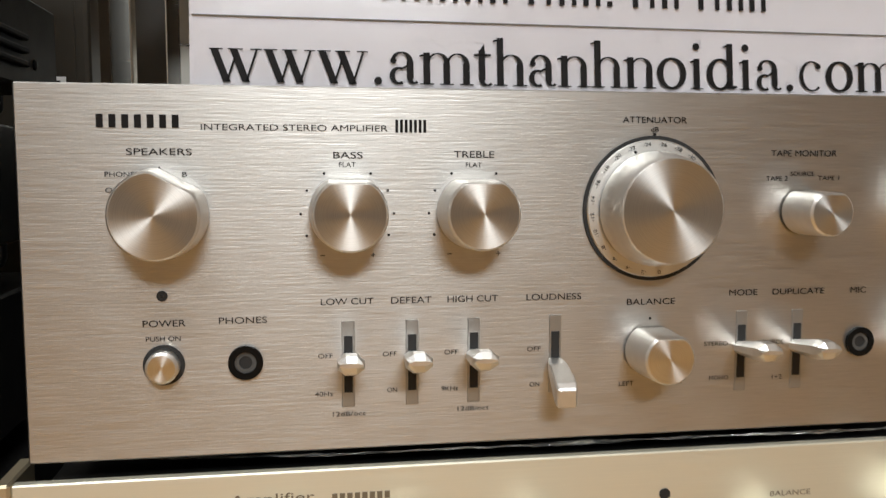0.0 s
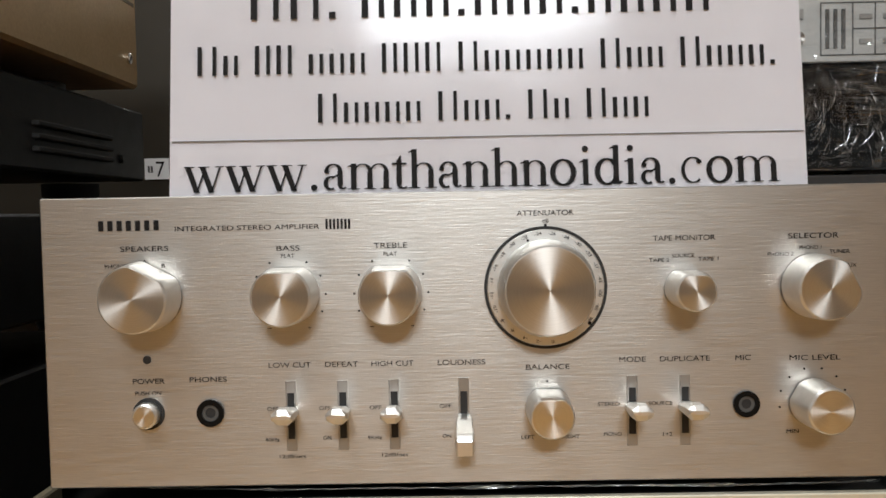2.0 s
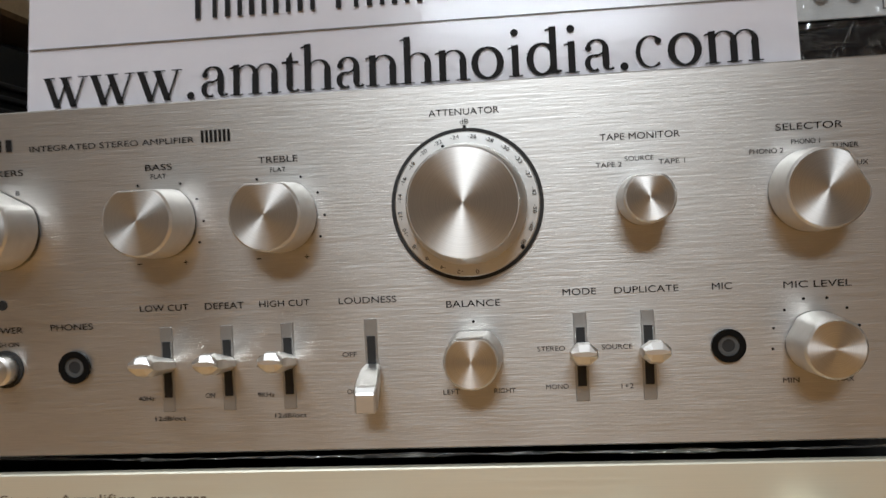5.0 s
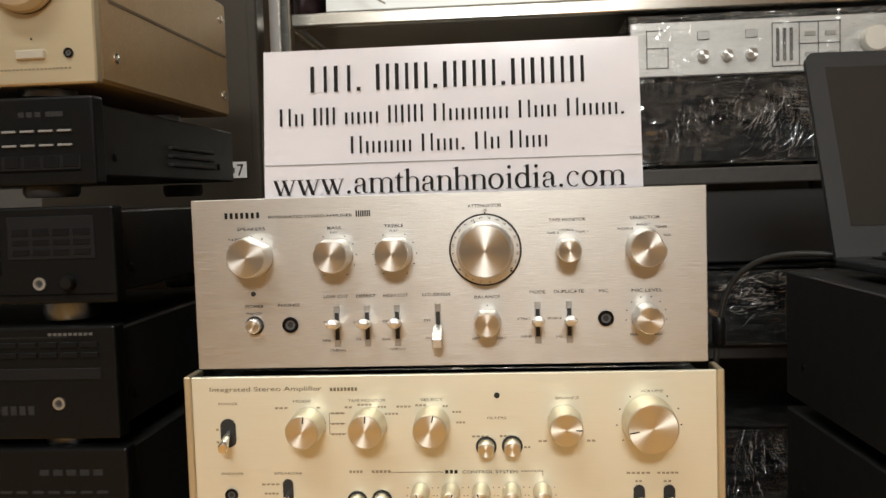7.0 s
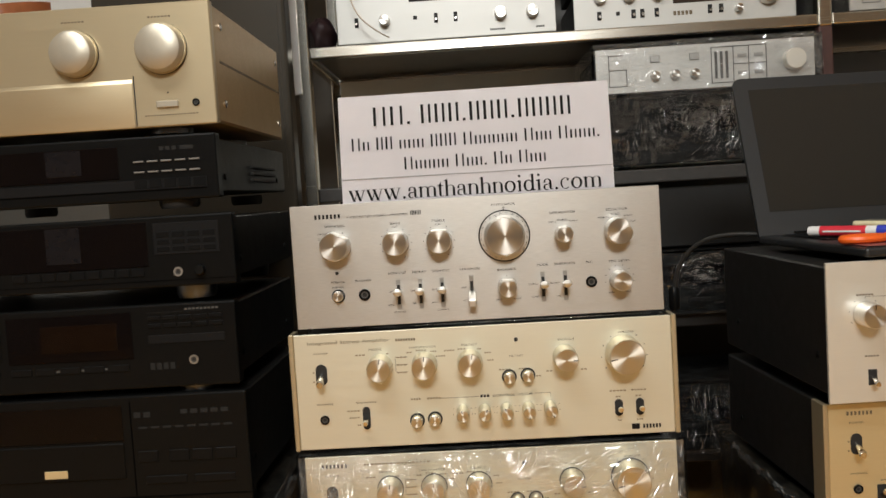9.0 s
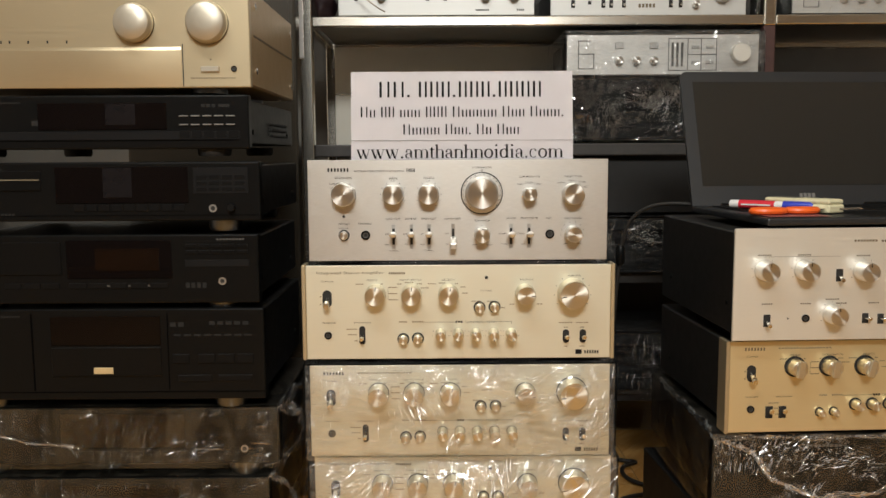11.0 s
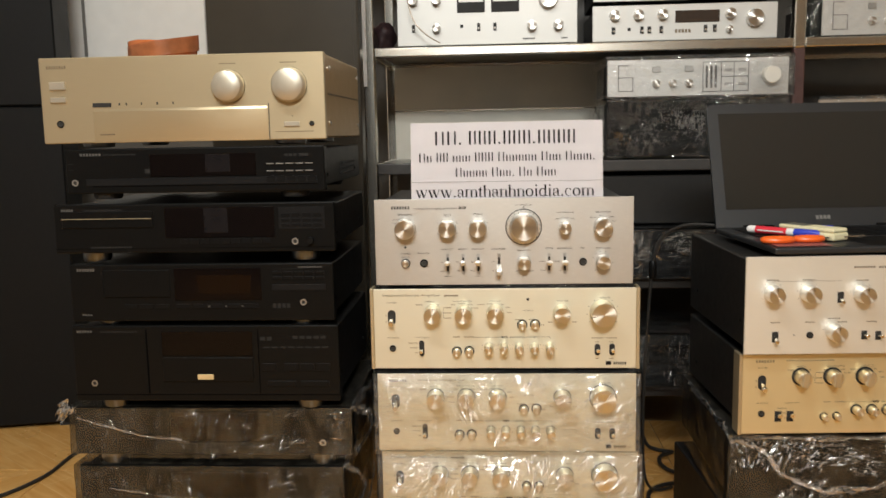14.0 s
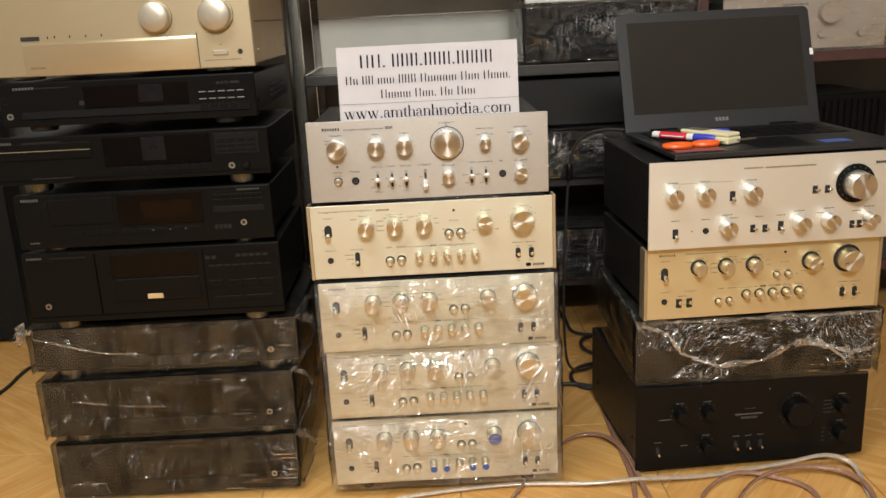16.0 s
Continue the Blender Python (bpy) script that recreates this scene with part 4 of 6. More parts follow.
def paper_sign():
    s = thing("paper_sign", "white laminated paper sign with black print, propped on the amplifier", "sign", (0.0065, 0.0068, 0.7440))
    bm = bmesh.new()
    nx, nz = 40, 18
    W, H = 0.318, 0.1265
    def y_of(u, v):
        return 0.121 * v * H + 0.00025 * math.sin(u * 5.2 + 1.0) * (0.3 + v) + 0.0001 * noise.noise(Vector((u * 6, v * 4, 2)))
    g = [[bm.verts.new(((i / nx - 0.5) * W, y_of(i / nx, j / nz), j / nz * H)) for i in range(nx + 1)] for j in range(nz + 1)]
    for j in range(nz):
        for i in range(nx):
            bm.faces.new((g[j][i], g[j][i + 1], g[j + 1][i + 1], g[j + 1][i]))
    bmesh.ops.solidify(bm, geom=bm.faces[:], thickness=0.0006)
    sheet = part("sheet", bm, LAMINATE, s, smooth=True)
    part("seam", box(-W / 2 + 0.001, W / 2 - 0.001, 0.121 * 0.0285 - 0.0008, 0.121 * 0.0285 + 0.0004, 0.0281, 0.0285), PALE_INK, sheet, turn=(0, 0.12, 0))
    tilt = math.degrees(math.atan(0.121))

    def on(ob, x, z):
        ob.location = (x, 0.121 * z - 0.0008, z)
        ob.rotation_euler = (radians(-tilt), 0, 0)

    def words(x0, x1, z0, pattern):
        """Bars two to a letter: T and D stand for tall ones, x for small ones."""
        wide = {"T": 0.62, "D": 0.5, "x": 0.48, ".": 0.25, " ": 0.25}
        em = (x1 - x0) / sum(wide[c] for c in pattern)
        x = x0
        for word in pattern.split(" "):
            bm, u = bmesh.new(), 0.0
            for c in word:
                w, h = wide[c] * em, {"T": 0.68, "D": 0.68, "x": 0.46, ".": 0.1}[c] * em
                if c == ".":
                    box(u + 0.07 * em, u + 0.17 * em, -PRINT, 0, 0, h, bm=bm)
                else:
                    box(u + 0.15 * w, u + 0.15 * w + 0.10 * em, -PRINT, 0, 0, h, bm=bm)
                    box(u + 0.85 * w - 0.085 * em, u + 0.85 * w, -PRINT, 0, 0, h, bm=bm)
                u += w
            on(part("print_bar", bm, INK, sheet), x, z0)
            x += u + 0.25 * em
    on(part("web_address", serif_line("www.amthanhnoidia.com", 0.297), INK, sheet), -0.152, 0.0030)
    words(-0.086, 0.083, 0.0368, "Txxxx Txx. Tx Txx")
    words(-0.147, 0.147, 0.0618, "Tx DD xxx DDD Txxxxx Txx Txxx.")
    words(-0.121, 0.116, 0.0900, "TT. DDD.DDD.DDDD")
    return s


LAMINATE = plain("laminated_paper", (0.86, 0.83, 0.85), 0.15, 0, 25, 0.02, 0.4)
paper_sign()

# ---- the stack of black players and the gold amplifier ----


def gold_amplifier():
    w, x0 = 0.484, -0.533
    a = thing("stereo_amplifier", "large gold stereo amplifier with two round knobs, on black players", "amplifier", (x0, 0, 0.848))
    H = 0.1425
    p = part("front_panel", box(-w / 2, w / 2, 0, 0.012, 0, H, 0.0015), GOLD, a, "satin gold aluminium panel")
    body = part("body", box(-w / 2 + 0.001, w / 2 - 0.001, 0.012, 0.352, 0.002, H - 0.002, 0.003), GOLD_CASE, a)
    for s in (-1, 1):
        part("side_groove", box(s * (w / 2 - 0.0008) - 0.0004, s * (w / 2 - 0.0008) + 0.0004, 0.03, 0.345, 0.0735, 0.0765), BROWN_INK, body)
        for yy in (0.04, 0.33):
            for zz in (0.026, 0.118):
                b = lathe([(0.005, 0), (0.005, -0.0015), (0.003, -0.0025)], 14)
                bmesh.ops.rotate(b, verts=b.verts[:], cent=(0, 0, 0), matrix=Matrix.Rotation(radians(90 * s), 3, "Z"))
                part("screw", b, CHROME, body, at=(s * (w / 2 - 0.001), yy, zz), smooth=True)
    X = lambda x: x - x0
    for i in range(4):
        sx, yy = (-1, 1)[i % 2], (0.05, 0.30)[i // 2]
        b = lathe([(0.026, 0), (0.026, -0.007), (0.022, -0.009)], 28)
        bmesh.ops.rotate(b, verts=b.verts[:], cent=(0, 0, 0), matrix=Matrix.Rotation(radians(90), 3, "X"))
        for v in b.verts:
            v.co.z = -abs(v.co.z)
        part("foot", b, FOOT, a, at=(sx * 0.17, yy, 0.001), smooth=True)
    for x, r in ((-0.452, 0.0265), (-0.350, 0.0285)):
        kx, kz = X(x), 0.0895
        k = part("knob", lathe([(r, -0.001), (r, -0.008), (r * 0.97, -0.0125), (r * 0.9, -0.0165), (r * 0.7, -0.0195), (r * 0.35, -0.0212)], 56), PEARL, p, "rounded pearl gold knob", at=(kx, 0, kz), smooth=True)
        part("knob_ring", ring(r * 1.01, r * 1.05, 0.001, -0.002, 56), HOLE, k)
        part("knob_skirt", ring(r * 1.001, r * 1.04, -0.0022, -0.0065, 56), GOLD, k, "polished gold skirt", smooth=True)
        bars(p, kx - 0.014, kx + 0.014, kz + 0.036, kz + 0.0378, 7, BROWN_INK)
    # drop-down flap with its edge
    fl = box(X(-0.686), X(-0.388), -0.0009, 0.001, 0.0005, 0.0615, 0.0)
    for v in fl.verts:
        if v.co.z > 0.03 and v.co.y < 0:
            v.co.z -= 0.0095
    bmesh.ops.bevel(fl, geom=fl.edges[:], offset=0.0003, segments=2, affect="EDGES", profile=0.5)
    part("flap", fl, GOLD, p, "hinged flap with a sloping upper edge", smooth=True)
    part("flap_gap", box(X(-0.3868), X(-0.3855), -0.0004, 0.0005, 0.002, 0.0605), HOLE, p)
    part("display", box(X(-0.686), X(-0.654), -0.0008, 0.001, 0.0595, 0.0665), HOLE, p)
    for i, x in enumerate((-0.64, -0.628, -0.602, -0.575, -0.548)):
        mark(p, X(x), 0.064, 0.0022, 0.004, HOLE, name="indicator")
    for z, h in ((0.096, 0.0135), (0.0725, 0.009)):
        part("button", box(X(-0.758), X(-0.731), -0.0035, 0.001, z - h / 2, z + h / 2, 0.001), PEARL, p, "pale gold button")
    part("button", box(X(-0.361), X(-0.335), -0.003, 0.001, 0.0215, 0.0295, 0.001), PEARL, p, "pale gold button")
    jack(p, X(-0.744), 0.0325, 0.006)
    jack(p, X(-0.3145), 0.0258, 0.0042)
    mark(p, X(-0.347), 0.0388, 0.0018, 0.0018, HOLE, name="indicator")
    bars(p, X(-0.762), X(-0.727), 0.124, 0.129, 8, BROWN_INK)
    bars(p, X(-0.376), X(-0.312), 0.0125, 0.0140, 18, BROWN_INK)
    bars(p, X(-0.676), X(-0.650), 0.0125, 0.0148, 7, BROWN_INK, y=-0.001)
    return a


GOLD_CASE = plain("gold_painted_case", (0.50, 0.36, 0.19), 0.42, 0.5, 400, 0.08, 0.05)
gold_amplifier()


def black_player(label, x0, x1, z0, z1, y, parts, foot_h=0.012, metal_feet=False, depth=0.34, side_slots=False):
    """A black disc player with smoked windows, rows of small keys and printed marks. parts: list of (kind, x0, x1, z0, z1) in shares of the front."""
    w, h = x1 - x0, z1 - z0
    a = thing("disc_player", label, "disc player", ((x0 + x1) / 2, y, z0), group="stacked black players")
    p = part("front_panel", box(-w / 2, w / 2, 0, 0.02, 0, h, 0.0025, seg=2), BLACK_SATIN, a, "satin black plastic panel")
    body = case_and_feet(a, w - 0.006, depth, 0.003, h - 0.001, front=0.0205, inset=0.002, foot_h=foot_h + 0.002, foot_r=0.024, foot_mat=FOOT if metal_feet else RUBBER)
    if side_slots:
        for s in (-1, 1):
            for i in range(3):
                part("side_slot", box(s * w / 2 - 0.006, s * w / 2 + 0.0005, 0.17, 0.30, 0.02 + i * 0.009, 0.024 + i * 0.009, 0.001), HOLE, body)
    for kind, a0, a1, b0, b1, *more in parts:
        u0, u1, v0, v1 = -w / 2 + a0 * w, -w / 2 + a1 * w, b0 * h, b1 * h
        n = more[0] if more else 1
        if kind == "window":
            part("display_window", box(u0, u1, -0.001, 0.002, v0, v1, 0.0008), SMOKE, p, "smoked display window")
        elif kind == "tray":
            part("disc_tray", box(u0, u1, -0.002, 0.002, v0, v1, 0.001), BLACK_SATIN, p)
        elif kind == "reflection":
            part("display_glass", box(u0, u1, -0.0016, 0.002, v0, v1, 0.0005), REFLECTION_GREY, p, "display glass with its grey reflection put into the colour")
        elif kind == "red":
            part("display_glass", box(u0, u1, -0.0016, 0.002, v0, v1, 0.0005), RED_GLASS, p, "dark red display glass")
        elif kind == "band":
            part("lower_band", box(u0, u1, -0.0008, 0.002, v0, v1, 0.0004), BAND, p, "slightly lighter band with keys")
        elif kind == "keys":
            for i in range(n):
                k0 = u0 + (u1 - u0) * (i + 0.08) / n
                k1 = u0 + (u1 - u0) * (i + 0.92) / n
                part("key", box(k0, k1, -0.0014, 0.002, v0, v1, 0.0005), KEY_BLACK, p)
        elif kind == "pale":
            for i in range(n):
                k0 = u0 + (u1 - u0) * (i + 0.12) / n
                k1 = u0 + (u1 - u0) * (i + 0.88) / n
                part("key", box(k0, k1, -0.0022, 0.002, v0, v1, 0.0003), PALE_INK, p, "pale thin key")
        elif kind == "line":
            part("trim_line", box(u0, u1, -0.0028, 0.001, v0, v1), TRIM_GOLD, p, "thin gold line")
        elif kind == "badge":
            part("badge", box(u0, u1, -0.003, 0.001, v0, v1, 0.0004), BADGE, p, "gold badge")
        elif kind == "jack":
            jack(p, (u0 + u1) / 2, (v0 + v1) / 2, 0.0056, rim=SLOT_METAL)
        elif kind == "knob":
            knob(p, (u0 + u1) / 2, (v0 + v1) / 2, 0.006, 0.008, face=BLACK, side=BLACK_SATIN, name="small_knob")
        elif kind == "bars":
            bars(p, u0, u1, v0, v1, n, DIM_INK)
        elif kind == "dim":
            bars(p, u0, u1, v0, v1, n, FAINT_INK)
        elif kind == "groove":
            part("groove", box(u0, u1, -0.0006, 0.001, v0, v1), GAP_BLACK, p)
    return a


TRIM_GOLD = plain("thin_gold_line", (0.42, 0.36, 0.24), 0.4, 0.6, 100, 0.05, 0)
RED_GLASS = plain("red_display_glass", (0.0085, 0.0040, 0.0022), 0.12, 0.0, 40, 0.25, 0, 0.2)
BAND = plain("grey_lower_band", (0.0085, 0.0085, 0.009), 0.4, 0, 200, 0.1, 0, 0.16)
KEY_BLACK = plain("key_black", (0.005, 0.005, 0.0052), 0.38, 0, 200, 0.1, 0, 0.14)
BADGE = plain("gold_badge", (0.75, 0.62, 0.36), 0.35, 0.5, 100, 0.05, 0)
black_player("slim black disc player with rows of pale keys", -0.742, -0.296, 0.762, 0.838, 0.0,
             [("window", 0.33, 0.74, 0.36, 0.86), ("reflection", 0.545, 0.64, 0.45, 0.84), ("pale", 0.775, 0.96, 0.60, 0.625, 5), ("pale", 0.775, 0.96, 0.44, 0.465, 5), ("keys", 0.775, 0.97, 0.20, 0.34, 5),
              ("groove", 0.1, 0.97, 0.155, 0.17), ("dim", 0.46, 0.73, 0.22, 0.28, 9), ("jack", 0.02, 0.05, 0.2, 0.3), ("bars", 0.06, 0.145, 0.84, 0.90, 7), ("dim", 0.15, 0.28, 0.85, 0.88, 16), ("dim", 0.85, 0.9, 0.77, 0.83, 3),
              ("dim", 0.905, 0.955, 0.77, 0.83, 1), ("band", 0.08, 0.97, 0.175, 0.33), ("bars", 0.10, 0.16, 0.22, 0.27, 8), ("dim", 0.165, 0.26, 0.225, 0.26, 14), ("dim", 0.31, 0.34, 0.44, 0.54, 1), ("dim", 0.012, 0.04, 0.66, 0.68, 1), ("dim", 0.012, 0.04, 0.53, 0.545, 1), ("bars", 0.48, 0.70, 0.24, 0.27, 6)], side_slots=True, depth=0.385)
black_player("black disc player with a long thin tray line", -0.768, -0.282, 0.660, 0.744, -0.004,
             [("window", 0.40, 0.79, 0.30, 0.92), ("reflection", 0.54, 0.625, 0.40, 0.90), ("tray", 0.03, 0.36, 0.52, 0.86), ("line", 0.03, 0.355, 0.70, 0.715), ("keys", 0.45, 0.78, 0.17, 0.28, 9), ("band", 0.805, 0.965, 0.46, 0.90), ("dim", 0.81, 0.96, 0.80, 0.812, 1),
              ("dim", 0.81, 0.96, 0.68, 0.69, 1), ("dim", 0.81, 0.96, 0.585, 0.595, 1), ("keys", 0.81, 0.96, 0.70, 0.78, 4), ("keys", 0.81, 0.96, 0.605, 0.67, 4), ("keys", 0.81, 0.96, 0.50, 0.57, 4), ("jack", 0.84, 0.88, 0.16, 0.26),
              ("knob", 0.9, 0.93, 0.17, 0.27), ("bars", 0.03, 0.075, 0.86, 0.91, 5), ("dim", 0.11, 0.25, 0.86, 0.9, 18), ("dim", 0.32, 0.345, 0.62, 0.72, 1), ("dim", 0.13, 0.28, 0.1, 0.14, 14), ("groove", 0.0, 1.0, 0.09, 0.1)], metal_feet=True, foot_h=0.018)
black_player("black disc player with dark red display window", -0.750, -0.288, 0.540, 0.640, 0.0,
             [("window", 0.40, 0.73, 0.36, 0.92), ("red", 0.49, 0.69, 0.48, 0.80), ("bars", 0.43, 0.71, 0.245, 0.27, 7), ("tray", 0.13, 0.385, 0.42, 0.9), ("band", 0.77, 0.97, 0.53, 0.63), ("dim", 0.77, 0.97, 0.90, 0.905, 1), ("keys", 0.77, 0.97, 0.72, 0.77, 5), ("keys", 0.77, 0.97, 0.81, 0.86, 5),
              ("keys", 0.4, 0.72, 0.22, 0.30, 5), ("keys", 0.2, 0.38, 0.22, 0.30, 3), ("jack", 0.87, 0.9, 0.28, 0.36), ("bars", 0.03, 0.1, 0.88, 0.93, 7), ("dim", 0.12, 0.17, 0.83, 0.86, 5), ("dim", 0.77, 0.84, 0.22, 0.3, 4),
              ("bars", 0.87, 0.96, 0.915, 0.94, 9), ("bars", 0.04, 0.08, 0.1, 0.13, 4), ("dim", 0.22, 0.25, 0.58, 0.68, 1)], metal_feet=True)
black_player("tall black disc recorder with a gold badge on its tray", -0.754, -0.283, 0.397, 0.532, 0.0,
             [("window", 0.34, 0.68, 0.60, 0.92), ("tray", 0.34, 0.68, 0.26, 0.58), ("badge", 0.47, 0.53, 0.29, 0.36), ("keys", 0.71, 0.77, 0.40, 0.5, 1), ("keys", 0.79, 0.97, 0.40, 0.5, 3), ("dim", 0.71, 0.76, 0.80, 0.85, 2),
              ("dim", 0.83, 0.96, 0.82, 0.86, 5), ("dim", 0.72, 0.97, 0.70, 0.72, 8), ("keys", 0.72, 0.97, 0.2, 0.27, 2), ("jack", 0.06, 0.09, 0.2, 0.28), ("bars", 0.02, 0.08, 0.91, 0.94, 6), ("dim", 0.11, 0.25, 0.91, 0.93, 16),
              ("groove", 0.28, 0.285, 0.1, 0.95), ("groove", 0.7, 0.703, 0.1, 0.95), ("groove", 0.0, 1.0, 0.08, 0.09), ("dim", 0.36, 0.385, 0.4, 0.47, 1)], metal_feet=True, foot_h=0.017)
for i, (lab, xa, xb, za, zb, yy) in enumerate((("black player wrapped in clear plastic film", -0.773, -0.270, 0.291, 0.378, 0.02), ("black player sealed in shiny clear film", -0.773, -0.288, 0.150, 0.268, 0.025),
                                               ("lowest black player in clear film, on the floor", -0.770, -0.294, 0.011, 0.131, 0.03))):
    black_player(lab, xa, xb, za, zb, yy, [("window", 0.35, 0.72, 0.3, 0.9), ("groove", 0.0, 1.0, 0.28, 0.295), ("dim", 0.75, 0.95, 0.5, 0.54, 5), ("jack", 0.885, 0.91, 0.22, 0.32), ("bars", 0.75, 0.83, 0.25, 0.29, 3),
                                            ("dim", 0.03, 0.1, 0.85, 0.89, 6), ("keys", 0.4, 0.7, 0.16, 0.24, 6)], foot_h=(0.023, 0.019, 0.0095)[i], metal_feet=True)
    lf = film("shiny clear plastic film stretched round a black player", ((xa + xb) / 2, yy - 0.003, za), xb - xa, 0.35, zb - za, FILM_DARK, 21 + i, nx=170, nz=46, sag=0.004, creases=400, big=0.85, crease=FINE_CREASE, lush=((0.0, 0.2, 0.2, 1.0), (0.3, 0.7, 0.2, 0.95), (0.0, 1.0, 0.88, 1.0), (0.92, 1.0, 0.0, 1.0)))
    hw, hh = (xb - xa) / 2, zb - za
    ruffle(lf, [(hw + 0.003, -0.004, hh), (hw + 0.012, 0.10, hh + 0.004), (hw + 0.018, 0.2, hh * 0.9), (hw + 0.012, 0.33, hh)], 0.022, 31 + i, steps=50)
    ruffle(lf, [(hw + 0.004, -0.004, hh * 1.05), (hw + 0.022, 0.03, hh * 0.85), (hw + 0.030, 0.07, hh * 0.5), (hw + 0.020, 0.06, hh * 0.2), (hw + 0.006, 0.01, 0.004)], 0.020, 61 + i, steps=70)
    if i == 0:
        ruffle(lf, [(-hw - 0.024, 0.0, hh * 0.9), (-hw - 0.012, -0.003, hh * 0.98), (-hw + 0.01, -0.004, hh)], 0.03, 41, steps=24)
        ruffle(lf, [(-hw + 0.01, -0.006, hh * 0.82), (-hw + 0.07, -0.006, hh * 0.62), (-hw + 0.13, -0.006, hh * 0.42), (-hw + 0.2, -0.006, hh * 0.36)], 0.006, 43, steps=50)
    if i == 1:
        ruffle(lf, [(-hw + 0.06, -0.006, hh * 0.66), (-hw + 0.15, -0.006, hh * 0.55), (-hw + 0.24, -0.006, hh * 0.5)], 0.003, 45, steps=50)
    if i == 2:
        ruffle(lf, [(-hw + 0.01, -0.006, hh * 0.14), (-hw + 0.03, -0.006, hh * 0.30), (-hw + 0.09, -0.006, hh * 0.29), (-hw + 0.1, -0.006, hh * 0.05)], 0.003, 47, steps=50)

# ---- the stack with the laptop ----


def pale_amplifier():
    cx, y = 0.617, -0.012
    a = thing("stereo_amplifier", "pale silver stereo amplifier with a black-ringed volume knob, carrying a laptop", "amplifier", (cx, y, 0.483), 2.0)
    w, H = 0.448, 0.162
    p = part("front_panel", box(-w / 2, w / 2, 0, 0.005, 0, H, 0.0006), PALE, a, "pale satin aluminium panel")
    case_and_feet(a, w - 0.006, 0.37, 0.002, H - 0.002, front=0.0055, foot_h=0.0065)
    X = lambda x: (x - cx) * 0.985
    Z = lambda z: z - 0.483
    for x, z, r in ((0.444, 0.577, 0.0145), (0.504, 0.577, 0.0145), (0.593, 0.575, 0.0145), (0.549, 0.511, 0.014), (0.69, 0.511, 0.0145), (0.746, 0.513, 0.0145), (0.825, 0.512, 0.012)):
        x, z = 0.003 + (x - 0.003) * 0.977, 0.921 + (z - 0.921) * 0.977
        knob(p, X(x), Z(z), r, 0.024, 0, 0, name="knob", pointer=True)
        dots(p, X(x), Z(z), r + 0.004, (-120, -80, -40, 0, 40, 80, 120), 0.001)
        bars(p, X(x) - 0.01, X(x) + 0.01, Z(z) + 0.021, Z(z) + 0.0228, 6, material=BROWN_INK)
    vx, vz = X(0.775), Z(0.588)
    part("dial", lathe([(0.036, 0.0005), (0.036, -0.002), (0.034, -0.003)], 64), BLACK_SATIN, p, "black dial ring", at=(vx, 0, vz), smooth=True)
    dots(p, vx, vz, 0.031, range(-150, 151, 20), 0.002, PALE_INK, y=-0.0031)
    knob(p, vx, vz, 0.025, 0.033, 0, 20, y=-0.002, name="volume_knob", pointer=True)
    for x, z in ((0.44, 0.512), (0.545, 0.577), (0.639, 0.516)):
        toggle(p, X(x), Z(z), 0.010, 0.018, tip=-0.006, rounded=False, length=0.013)
    for x, z in ((0.586, 0.514), (0.609, 0.513), (0.7, 0.58), (0.723, 0.58), (0.775, 0.511), (0.789, 0.511)):
        toggle(p, X(x), Z(z), 0.009, 0.0145, tip=0.004, rounded=False, length=0.009, horizontal=True)
    jack(p, X(0.497), Z(0.515), 0.0055)
    mark(p, X(0.471), Z(0.515), 0.002, 0.002, HOLE, name="lamp_hole")
    bars(p, X(0.565), X(0.6), Z(0.625), Z(0.628), 8, BROWN_INK)
    bars(p, X(0.605), X(0.7), Z(0.6245), Z(0.6275), 22, BROWN_INK)
    bars(p, X(0.812), X(0.836), Z(0.622), Z(0.627), 6, INK)
    for x in (0.44, 0.497, 0.55, 0.639, 0.712, 0.782, 0.598):
        bars(p, X(x) - 0.008, X(x) + 0.008, Z(0.5355), Z(0.5372), 5, BROWN_INK)
    mark(p, X(0.49), Z(0.6045), 0.11, 0.0004, BROWN_INK)
    return a


pale_amplifier()
champagne_amplifier((0.619, 0.008, 0.341), "deep champagne amplifier under the pale silver one", DEEP, fw=0.444, ends=True, title=False, mode2=True, logo_left=True, yaw=2.5)


